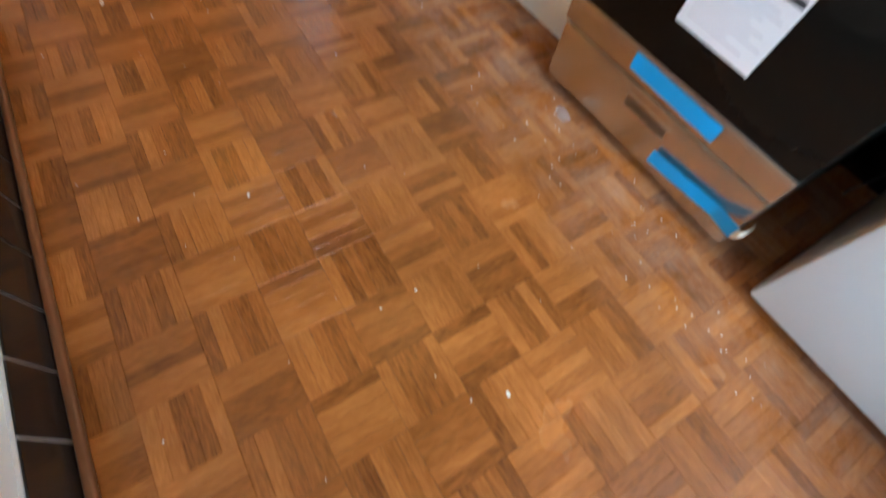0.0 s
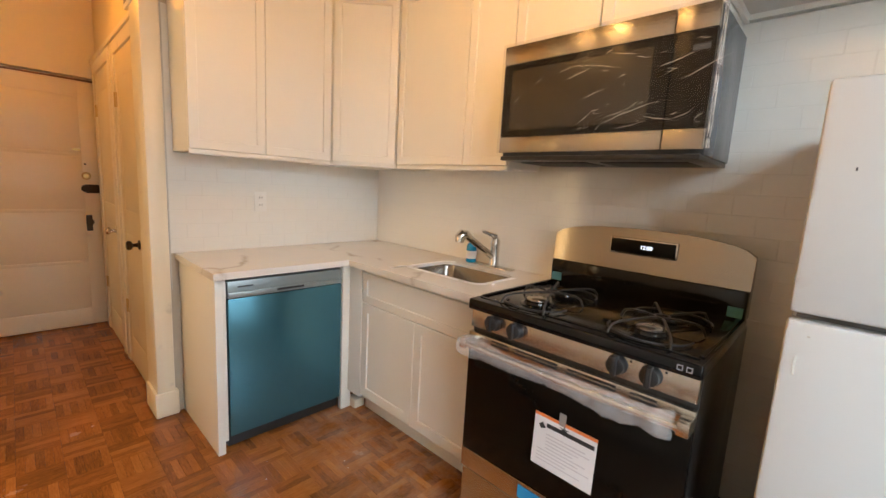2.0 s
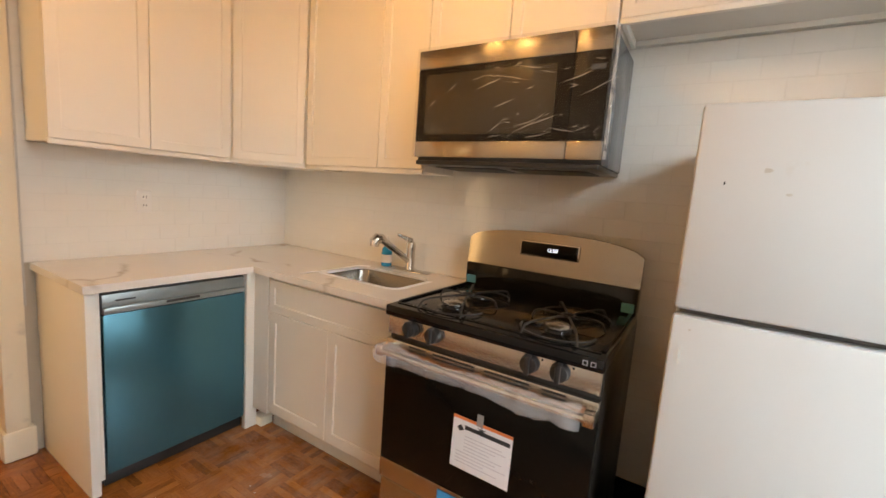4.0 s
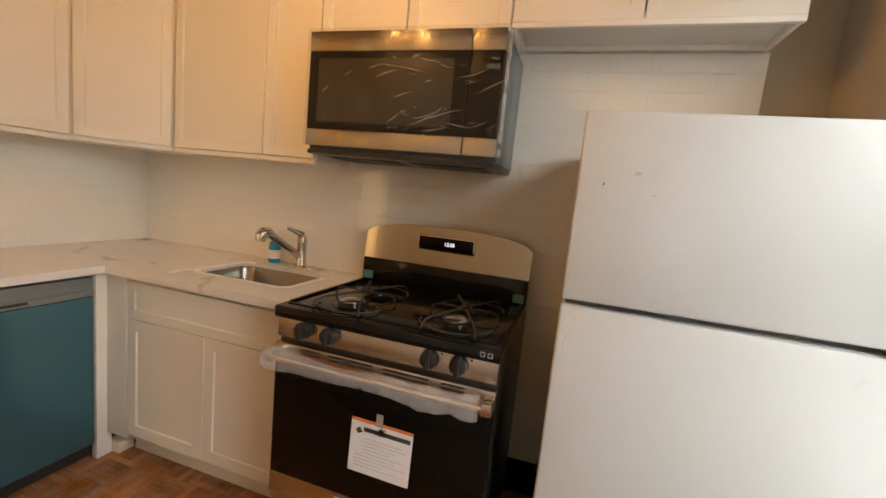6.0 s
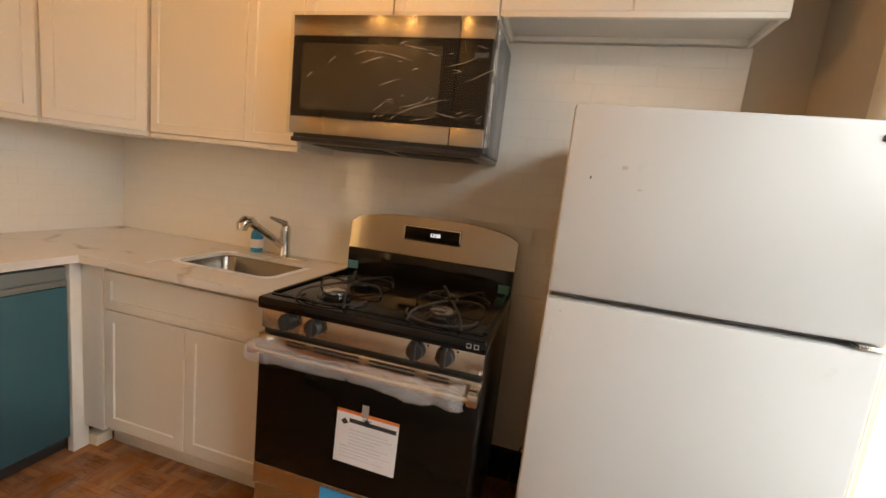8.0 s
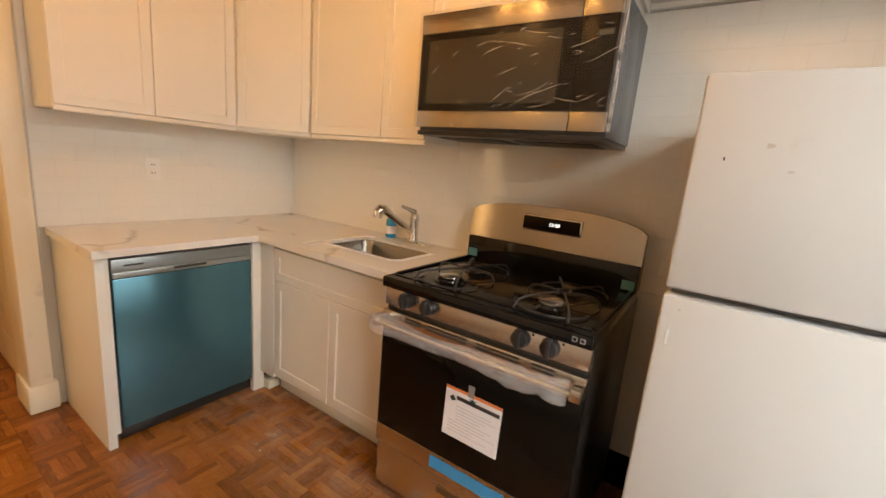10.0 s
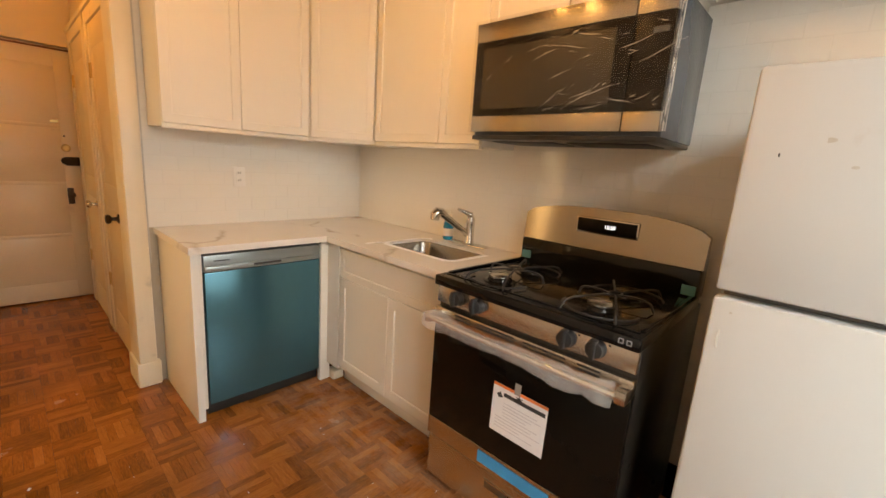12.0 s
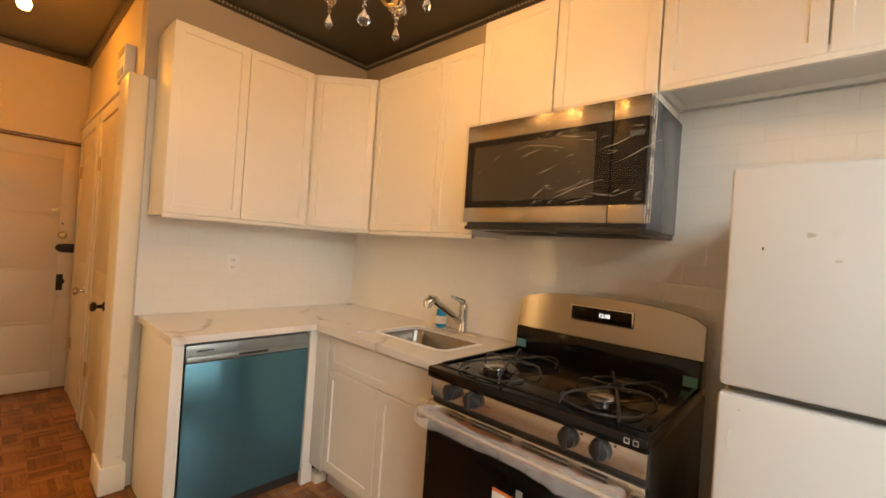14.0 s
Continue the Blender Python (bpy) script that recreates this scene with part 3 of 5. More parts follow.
levels = [rounded(K0 - 0.022, K1 + 0.022, K2 - 0.022, K3 + 0.022, 0.06, SLAB - 0.001), rounded(K0 - 0.006, K1 + 0.006, K2 - 0.006, K3 + 0.006, 0.055, SLAB - 0.001),
          rounded(K0 - 0.002, K1 + 0.002, K2 - 0.002, K3 + 0.002, 0.055, SLAB - 0.010), rounded(K0 + 0.004, K1 - 0.004, K2 + 0.004, K3 - 0.004, 0.06, CT0 - 0.15),
          rounded(K0 + 0.035, K1 - 0.035, K2 + 0.035, K3 - 0.035, 0.06, CT0 - 0.185)]
for a, b in zip(levels, levels[1:]):
    for i in range(len(a)):
        bm.faces.new((a[i], a[(i + 1) % len(a)], b[(i + 1) % len(a)], b[i]))
bm.faces.new(levels[-1])
part("bowl", bm, SINKM, sink, angle=50)
bm = bmesh.new()
lathe(bm, [(0.012, 0), (0.04, 0.001), (0.045, 0.004), (0.03, 0.002), (0.02, -0.003)][::-1], pose(1.52, 1.26, CT0 - 0.184))
part("drain", bm, CHROME, sink)

# pale film left round the cut-out, with a loose tail at the front corner
fs = thing("sink_film", (1.5, 1.25, CT1), "pale protective film strip remaining round the sink edge", "film")
bm = bmesh.new()
levels = [rounded(K0 - q, K1 + q, K2 - q, K3 + q, 0.05 + q * 0.6, CT1 + z) for q, z in ((0.030, 0.0004), (0.028, 0.0016), (0.003, 0.0018), (0.002, 0.0004))]
for a, b in zip(levels, levels[1:]):
    for i in range(len(a)):
        if not 7 <= i < 14:
            bm.faces.new((a[i], a[(i + 1) % len(a)], b[(i + 1) % len(a)], b[i]))
SINKFILM = material("pale_sink_film", (0.80, 0.81, 0.82), 0.30, scale=20, vary=0.05, grain=90, bump=0.15)
part("border", bm, SINKFILM, fs, angle=30)
bm = bmesh.new()
tail = [(K0 - 0.005, K3 + 0.012, CT1 + 0.0025), (K0 - 0.045, K3 + 0.020, CT1 + 0.004), (K0 - 0.080, K3 + 0.024, CT1 + 0.003), (K0 - 0.110, K3 + 0.022, CT1 + 0.002)]
rows3 = [[bm.verts.new((x, y + 0.013, z)), bm.verts.new((x, y - 0.013, z)), bm.verts.new((x, y - 0.013, z + 0.001)), bm.verts.new((x, y + 0.013, z + 0.001))] for x, y, z in tail]
for a, b in zip(rows3, rows3[1:]):
    for k in range(4):
        bm.faces.new((a[k], a[(k + 1) % 4], b[(k + 1) % 4], b[k]))
bm.faces.new(rows3[0])
bm.faces.new(rows3[-1])
part("loose_end", bm, SINKFILM, fs)

fau = thing("kitchen_faucet", (1.745, 1.22, CT1), "brushed nickel pull-out kitchen faucet on a deck plate", "faucet")
FXC, FYC = 1.742, 1.192
bm = bmesh.new()
box(bm, FXC - 0.028, FXC + 0.028, FYC - 0.125, FYC + 0.125, CT1 + 0.0005, CT1 + 0.010, 0.004, 2)
part("deck_plate", bm, CHROME, fau)
bm = bmesh.new()
lathe(bm, [(0.027, 0), (0.027, 0.012), (0.024, 0.02), (0.0235, 0.11), (0.025, 0.13), (0.022, 0.148), (0.012, 0.156)], pose(FXC, FYC, CT1 + 0.009))
part("body", bm, CHROME, fau)
bm = bmesh.new()
ring_sweep(bm, [(FXC, FYC, CT1 + 0.055), (FXC - 0.05, FYC + 0.022, CT1 + 0.092), (FXC - 0.10, FYC + 0.044, CT1 + 0.130), (FXC - 0.150, FYC + 0.064, CT1 + 0.168)], [0.018, 0.017, 0.017, 0.0185], 14)
spout = part("spout", bm, CHROME, fau)
bm = bmesh.new()
ring_sweep(bm, [(FXC - 0.142, FYC + 0.061, CT1 + 0.162), (FXC - 0.165, FYC + 0.070, CT1 + 0.180), (FXC - 0.185, FYC + 0.078, CT1 + 0.182), (FXC - 0.198, FYC + 0.083, CT1 + 0.168), (FXC - 0.200, FYC + 0.084, CT1 + 0.142)], [0.019, 0.025, 0.028, 0.027, 0.022], 16)
part("spray_head", bm, CHROME, spout)
bm = bmesh.new()
ring_sweep(bm, [(FXC, FYC, CT1 + 0.150), (FXC + 0.002, FYC + 0.006, CT1 + 0.172), (FXC - 0.03, FYC + 0.024, CT1 + 0.186), (FXC - 0.062, FYC + 0.044, CT1 + 0.200)], [0.021, 0.017, 0.011, 0.008], 12)
part("lever", bm, CHROME, fau)
soap = thing("soap_bottle", (1.765, 1.375, CT1), "small clear bottle of blue dish soap with a white cap", "bottle")
bm = bmesh.new()
lathe(bm, [(0.022, 0), (0.029, 0.004), (0.030, 0.075), (0.027, 0.10), (0.014, 0.122), (0.012, 0.13)], Matrix.Translation((1.765, 1.375, CT1)))
part("bottle", bm, SOAPL, soap)
bm = bmesh.new()
lathe(bm, [(0.0135, 0), (0.0135, 0.022), (0.008, 0.026), (0.007, 0.040), (0.005, 0.042)], Matrix.Translation((1.765, 1.375, CT1 + 0.128)))
part("cap", bm, WHITEP, soap)
bm = bmesh.new()
lathe(bm, [(0.0305, 0), (0.0307, 0.002), (0.0307, 0.042), (0.0305, 0.044)], Matrix.Translation((1.765, 1.375, CT1 + 0.024)))
part("wrapper", bm, PAPER, soap, "white paper label round the bottle")

# ---- range ----
RX, R0, R1 = 1.100, 0.050, 0.810
COOK = 0.912
rng = thing("gas_range", (1.4, 0.43, 0), "stainless and black gas range with plastic-wrapped handle and stickers", "range")
solid("body", SIDE, (RX + 0.025, 1.765, R0 + 0.003, R1 - 0.003, 0.045, 0.875), parent=rng, bevel=0.004, label="dark painted steel sides")
for y in (R0 + 0.05, R1 - 0.05):
    for x in (RX + 0.08, 1.70):
        bm = bmesh.new()
        cyl(bm, (x, y, 0), (x, y, 0.046), 0.014, seg=12)
        part("foot", bm, BLACKP, rng)
bm = bmesh.new()
box(bm, RX - 0.012, 1.70, R0, R1, 0.872, COOK, 0.007, 3)
cook = part("cooktop", bm, BLACKE, rng, "glossy black enamel cooktop")
# raised rim and sunken burner wells
solid("rim", BLACKE, (RX + 0.03, RX + 0.045, R0 + 0.02, R1 - 0.02, COOK, COOK + 0.004), (RX + 0.05, 1.66, R0 + 0.012, R0 + 0.026, COOK, COOK + 0.006),
      (RX + 0.05, 1.66, R1 - 0.026, R1 - 0.012, COOK, COOK + 0.006), parent=cook, bevel=0.0015)
bm = bmesh.new()
box(bm, RX + 0.006, RX + 0.030, R0 + 0.006, R1 - 0.006, 0.803, 0.8715, 0.003)
pan = part("control_panel", bm, STEEL, rng, "brushed stainless control panel")
for y in (0.699, 0.604, 0.260, 0.169):
    bm = bmesh.new()
    m = pose(RX + 0.006, y, 0.842, 0, -90, 0)
    lathe(bm, [(0.029, 0), (0.029, 0.006), (0.026, 0.010), (0.025, 0.026), (0.020, 0.029)], m, 26)
    box(bm, -0.0075, 0.0075, -0.030, 0.026, 0.012, 0.040, 0.003, 2, m @ pose(0, 0, 0, 0, 0, 90))
    part("knob", bm, BLACKP, pan, "black plastic burner knob")
    for dz, dy in ((0.036, -0.035),):
        solid("burner_mark", INK, (RX + 0.0045, RX + 0.006, y + dy - 0.003, y + dy + 0.003, 0.842 + dz - 0.020, 0.842 + dz - 0.014), parent=pan)
# oven door
bm = bmesh.new()
box(bm, RX + 0.002, RX + 0.03, R0 + 0.004, R1 - 0.004, 0.315, 0.739, 0.003)
odoor = part("oven_door", bm, BLACKG, rng, "black glass oven door")
solid("door_top_strip", STEEL, (RX - 0.001, RX + 0.03, R0 + 0.004, R1 - 0.004, 0.740, 0.785), parent=odoor, bevel=0.002)
for y0, y1 in ((0.145, 0.215), (0.255, 0.405), (0.440, 0.600), (0.630, 0.700)):
    for z in (0.760, 0.773):
        solid("vent_slot", BLACKP, (RX - 0.003, RX, y0, y1, z, z + 0.006), parent=odoor)
solid("door_base_strip", STEEL, (RX, RX + 0.03, R0 + 0.004, R1 - 0.004, 0.236, 0.314), parent=odoor, bevel=0.002)
bm = bmesh.new()
ring_sweep(bm, [(RX - 0.045, R1 - 0.01, 0.753), (RX - 0.050, R1 - 0.2, 0.753), (RX - 0.050, R0 + 0.2, 0.753), (RX - 0.045, R0 + 0.01, 0.753)], 0.0125, 14)
for y in (R0 + 0.018, R1 - 0.018):
    box(bm, RX - 0.058, RX + 0.001, y - 0.016, y + 0.016, 0.735, 0.773, 0.005)
hand = part("door_handle", bm, STEEL, odoor, "stainless bar handle")
bm = bmesh.new()
pts, rad = [], []
for i in range(141):
    f = i / 140
    y = R1 - 0.006 - f * 0.71
    loose = 0.0225 + 0.0025 * math.sin(f * 9 + 1)
    if f < 0.16:
        loose += 0.006 * math.sin(math.pi * f / 0.16)
    if abs(f - 0.50) < 0.012:
        loose -= 0.005
    if f > 0.70:
        loose = 0.021 + 0.0075 * abs(math.sin((f - 0.70) * 17)) ** 0.8
    pts.append((RX - 0.050, y, 0.745 + 0.003 * math.sin(f * 14)))
    rad.append(loose)
ring_sweep(bm, pts, rad, 22)
for v in bm.verts:
    v.co.z = 0.745 + (v.co.z - 0.745) * 1.30
    crush = 1.0 + 1.6 * min(1.0, max(0.0, (0.34 - v.co.y) / 0.15))
    v.co += noise.noise_vector(v.co * 34) * 0.0026 * crush + noise.noise_vector(v.co * 85) * 0.0012 * crush
part("plastic_wrap", bm, WRAP, hand, "crumpled clear plastic wrapped round the handle", 26)
# drawer
bm = bmesh.new()
box(bm, RX + 0.012, RX + 0.034, R0 + 0.004, R1 - 0.004, 0.045, 0.224, 0.003)
dra = part("storage_drawer", bm, STEEL, rng, "stainless storage drawer with recessed handle")
solid("handle_rim", CHROME, (RX + 0.008, RX + 0.0125, 0.345, 0.515, 0.184, 0.191), (RX + 0.008, RX + 0.0125, 0.345, 0.515, 0.156, 0.1595), (RX + 0.008, RX + 0.0125, 0.345, 0.354, 0.1595, 0.184), (RX + 0.008, RX + 0.0125, 0.506, 0.515, 0.1595, 0.184), parent=dra, bevel=0.001)
# flat plate of the same steel, darkened for the recess's shade
solid("handle_recess", material("shaded_steel_recess", (0.22, 0.20, 0.18), 0.35, 1.0, bump=0), (RX + 0.0095, RX + 0.0125, 0.350, 0.510, 0.1595, 0.185), parent=dra)
solid("shadow_gap", BLACKP, (RX + 0.026, RX + 0.036, R0 + 0.006, R1 - 0.006, 0.224, 0.236), parent=rng)
# backguard
bm = bmesh.new()
seg = 24
prof = []
for i in range(seg + 1):
    f = i / seg
    y = R0 + 0.002 + f * (R1 - R0 - 0.004)
    crown = 1.130 + 0.056 * max(0, 1 - abs(2 * f - 1) ** 2.6) ** 0.6 if 0.0 < f < 1.0 else 1.130
    prof.append((y, crown))
rows = [[bm.verts.new((x, y, z if z else c)) for y, c in prof] for x, z in ((1.682, 1.012), (1.694, None), (1.728, None), (1.748, 1.012))]
for a, b in zip(rows, rows[1:] + rows[:1]):
    for i in range(seg):
        bm.faces.new((a[i], a[i + 1], b[i + 1], b[i]))
bm.faces.new([rws[0] for rws in rows])
bm.faces.new([rws[-1] for rws in rows])
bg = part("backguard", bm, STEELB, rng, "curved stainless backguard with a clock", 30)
solid("backguard_base", BLACKE, (1.672, 1.76, R0 + 0.004, R1 - 0.004, COOK - 0.01, 1.011), parent=rng, bevel=0.005, label="black enamel riser")
solid("display_frame", CHROME, (1.6815, 1.688, 0.292, 0.552, 1.080, 1.148), parent=bg, bevel=0.004)
disp = solid("display", BLACKG, (1.679, 1.6855, 0.298, 0.546, 1.086, 1.142), parent=bg, bevel=0.003)
cu = bpy.data.curves.new("digits", "FONT")
cu.body, cu.size, cu.align_x, cu.extrude = "12:58", 0.021, "CENTER", 0.0003
clock = new("clock_digits", cu)
clock.parent = disp
clock.matrix_basis = pose(1.6782, 0.405, 1.108, 90, 0, -90)
cu.materials.append(DIGIT)
for y in (R1 - 0.035, R0 + 0.035):
    solid("tape_tab", TAPET, (1.669, 1.6715, y - 0.023, y + 0.023, COOK + 0.004, COOK + 0.040), parent=rng, label="teal shipping tape tab")
for y in (R0 + 0.052, R0 + 0.030):
    solid("corner_mark", CHIMEG, (RX - 0.0130, RX - 0.0115, y - 0.007, y + 0.007, 0.898, 0.900), (RX - 0.0130, RX - 0.0115, y - 0.007, y + 0.007, 0.886, 0.888),
          (RX - 0.0130, RX - 0.0115, y - 0.007, y - 0.005, 0.888, 0.898), (RX - 0.0130, RX - 0.0115, y + 0.005, y + 0.007, 0.888, 0.898), parent=cook)
# burners and grates
for gx, gy in ((1.26, 0.605), (1.27, 0.225)):
    g = None
    for x in (gx - 0.035, gx + 0.175):
        bm = bmesh.new()
        big = x < gx
        lathe(bm, [(0.062, 0), (0.058, 0.004), (0.046, 0.006), (0.043, 0.014), (0.030, 0.016)], Matrix.Translation((x, gy, COOK)), 28)
        part("burner_base", bm, BLACKE, cook)
        bm = bmesh.new()
        lathe(bm, [(0.040 if big else 0.034, 0), (0.043 if big else 0.036, 0.004), (0.043 if big else 0.036, 0.010), (0.036, 0.014), (0.01, 0.0155)], Matrix.Translation((x, gy, COOK + 0.015)), 28)
        part("burner_cap", bm, BURN if big else BLACKE, cook, "pale aluminium burner cap" if big else "black enamel burner cap")
    bm = bmesh.new()
    za, zb = COOK + 0.009, COOK + 0.034
    hub = (gx + 0.070, gy)
    ring_sweep(bm, [(hub[0] + 0.022 * math.cos(k * math.pi / 6), gy + 0.022 * math.sin(k * math.pi / 6), zb) for k in range(13)], 0.0038, 8)
    for sx, sy in ((-0.205, -0.085), (-0.205, 0.085), (0.0, -0.122), (0.0, 0.122), (0.205, -0.085), (0.205, 0.085)):
        ln = math.hypot(sx, sy)
        ux, uy = sx / ln, sy / ln
        ring_sweep(bm, [(hub[0] + ux * 0.020, gy + uy * 0.020, zb - 0.003), (hub[0] + ux * 0.05, gy + uy * 0.05, zb + 0.002), (hub[0] + sx * 0.78, gy + sy * 0.78, zb + 0.001),
                        (hub[0] + sx * 0.93, gy + sy * 0.93, zb - 0.006), (hub[0] + sx, gy + sy, za), (hub[0] + sx * 1.01, gy + sy * 1.01, COOK + 0.003)], 0.0038, 8)
    for side in (-1, 1):
        # curved wire tying the feet at the front and at the back
        ring_sweep(bm, [(hub[0] + side * (0.110 + 0.105 * math.cos(radians(q))), gy + 0.118 * math.sin(radians(q)), za) for q in range(-90, 91, 15)], 0.0034, 8)
    part("grate", bm, IRON, rng, "black wire burner grate", 50)

# label and tapes on the range
lab = thing("energy_sticker", (RX - 0.001, 0.385, 0.42), "white paper sticker with orange band hung on the oven door", "sticker")
L = pose(RX - 0.0035, 0.497, 0.600, 0, 0, -90) @ pose(0, 0, 0, 0, 1.0, 0)
for nm, mt, r4, d in (("sheet", PAPER, (0, 0.212, -0.184, 0), 0.0), ("orange_band", ORANGE, (0, 0.212, -0.010, 0), 0.0006), ("title_bar", INK, (0.045, 0.205, -0.040, -0.026), 0.0006),
                      ("logo", INK, (0.018, 0.040, -0.052, -0.032), 0.0006)):
    bm = bmesh.new()
    if nm == "logo":
        prism(bm, [(0.016, -0.040), (0.026, -0.052), (0.042, -0.044), (0.030, -0.028)], 0, 0.0006)
        bmesh.ops.transform(bm, matrix=L @ Matrix(((1, 0, 0, 0), (0, 0, -1, -0.0002), (0, 1, 0, 0), (0, 0, 0, 1))), verts=bm.verts)
    else:
        box(bm, r4[0], r4[1], -d - 0.0003, 0.0003, r4[2], r4[3], 0, 1, L)
    part(nm, bm, mt, lab)
bm = bmesh.new()
for k in range(12):
    star = 0.010 + 0.006 * (k % 2)
    a = k * 30
    box(bm, 0, star, -0.0009, -0.0004, -0.0015, 0.0015, 0, 1, L @ pose(0.105, 0, -0.026, 0, a, 0))
part("title_mark", bm, INK, lab)
for i in range(9):
    bm = bmesh.new()
    box(bm, 0.018 if i > 4 else 0.046, 0.18 + 0.02 * math.sin(i * 2.3) - (0.05 if i in (3, 7) else 0), -0.0009, 0, -0.062 - i * 0.012 - 0.003, -0.062 - i * 0.012, 0, 1, L)
    part("text_bar", bm, INKG, lab)
bm = bmesh.new()
box(bm, 0.085, 0.108, -0.0016, -0.0008, -0.012, 0.030, 0, 1, L)
part("tape_strip", bm, film_material("clear_tape", (0.5, 0.48, 0.45), 0.5), lab)


def tape(y0, z0, y1, z1, wide, tail=False):
    """A strip of tape on the range's front from (y0, z0) to (y1, z1)."""
    th = thing("tape_strip", (RX - 0.004, (y0 + y1) / 2, (z0 + z1) / 2), "strip of bright blue painter's tape on the range front", "tape", "blue tape strips")
    bm = bmesh.new()
    n = 18
    cols = []
    for i in range(n + 1):
        f = i / n
        y, z = y0 + (y1 - y0) * f, z0 + (z1 - z0) * f
        x = RX - 0.0035 + (0.0022 * noise.noise((y * 40, z * 40, 3)))
        w = wide * (1 + 0.06 * noise.noise((y * 25, 1, 2)))
        if tail and f > 0.75:
            x -= 0.035 * (f - 0.75) * 4 * 0.9
            z += 0.012 * (f - 0.75) * 4
        cols.append([bm.verts.new((x, y, z + w / 2)), bm.verts.new((x, y, z - w / 2)), bm.verts.new((x + 0.0012, y, z - w / 2)), bm.verts.new((x + 0.0012, y, z + w / 2))])
    for a, b in zip(cols, cols[1:]):
        for k in range(4):
            bm.faces.new((a[k], a[(k + 1) % 4], b[(k + 1) % 4], b[k]))
    bm.faces.new(cols[0])
    bm.faces.new(cols[-1])
    part("strip", bm, TAPE, th)
    if tail:
        bm = bmesh.new()
        ring = [(RX - 0.034, y1 + 0.002, z1 + 0.010), (RX - 0.044, y1 - 0.010, z1 + 0.026), (RX - 0.040, y1 - 0.018, z1 + 0.044), (RX - 0.024, y1 - 0.014, z1 + 0.052)]
        rows2 = [[bm.verts.new((x, y, z + wide * 0.32)), bm.verts.new((x, y, z - wide * 0.42)), bm.verts.new((x + 0.0014, y, z - wide * 0.42)), bm.verts.new((x + 0.0014, y, z + wide * 0.32))] for x, y, z in ring]
        for a, b in zip(rows2, rows2[1:]):
            for k in range(4):
                bm.faces.new((a[k], a[(k + 1) % 4], b[(k + 1) % 4], b[k]))
        bm.faces.new(rows2[0])
        bm.faces.new(rows2[-1])
        part("loose_end", bm, TRIMW, th, "pale curled sticky end")


tape(0.540, 0.279, 0.248, 0.276, 0.046)
tape(0.345, 0.106, 0.048, 0.132, 0.042, True)

# ---- microwave ----
mw = thing("over_range_microwave", (1.63, 0.57, MW0), "stainless over-the-range microwave wrapped in crinkled clear film", "microwave")
solid("case", MWGREY, (MWX + 0.032, WX - 0.003, MWR, MWL, MW0 + 0.01, MW1), parent=mw, bevel=0.004, label="grey film-covered steel case")
solid("base_plate", SIDE, (MWX + 0.010, WX - 0.01, MWR + 0.006, MWL - 0.006, MW0 - 0.006, MW0 + 0.012), parent=mw, bevel=0.004)
for i in range(2):
    solid("grease_filter", IRON, (MWX + 0.10, WX - 0.12, MWR + 0.06 + i * 0.36, MWR + 0.36 + i * 0.36, MW0 - 0.010, MW0 - 0.004), parent=mw, bevel=0.002)
SPLIT = 0.322
solid("door_glass", DOORG, (MWX + 0.003, MWX + 0.031, SPLIT, MWL - 0.002, 1.535, 1.825), parent=mw, bevel=0.003, label="black door glass")
solid("window", MWWIN, (MWX + 0.0005, MWX + 0.004, SPLIT + 0.055, MWL - 0.045, 1.562, 1.800), parent=mw, bevel=0.002)
solid("control_glass", DOORG, (MWX + 0.003, MWX + 0.031, MWR + 0.004, SPLIT - 0.004, 1.535, 1.825), parent=mw, bevel=0.003)
solid("top_strip", STEEL, (MWX, MWX + 0.031, SPLIT, MWL - 0.002, 1.826, MW1 - 0.001), parent=mw, bevel=0.003)
solid("top_strip", STEEL, (MWX, MWX + 0.031, MWR + 0.002, SPLIT - 0.003, 1.826, MW1 - 0.001), parent=mw, bevel=0.003)
solid("bottom_strip", STEEL, (MWX, MWX + 0.031, SPLIT, MWL - 0.002, 1.470, 1.534), parent=mw, bevel=0.003)
solid("bottom_strip", STEEL, (MWX, MWX + 0.031, MWR + 0.002, SPLIT - 0.003, 1.470, 1.534), parent=mw, bevel=0.003)
solid("display_sticker", MWGREY, (MWX + 0.001, MWX + 0.0032, 0.215, 0.262, 1.765, 1.782), parent=mw)
bm = bmesh.new()
nu, nv = 40, 24
grid = []
for j in range(nv + 1):
    row = []
    for i in range(nu + 1):
        y, z = MWL + 0.004 - (MWL - MWR + 0.01) * i / nu, 1.468 + 0.44 * j / nv
        row.append(bm.verts.new((MWX - 0.004 - 0.004 * abs(noise.noise((y * 9, z * 14, 0.3))) - 0.003 * abs(noise.noise((y * 30 + z * 20, z * 18, 1))), y, z)))
    for k in range(1):
        row.append(bm.verts.new((MWX + 0.03 + 0.12 * k, MWR - 0.005 - 0.003 * abs(noise.noise((k * 3, j * 0.6, 2))), 1.468 + 0.44 * j / nv)))
    grid.append(row)
for a, b in zip(grid, grid[1:]):
    for i in range(len(a) - 1):
        bm.faces.new((a[i], a[i + 1], b[i + 1], b[i]))
part("cling_film", bm, MWFILM, mw, "thin crinkled clear film", 80)

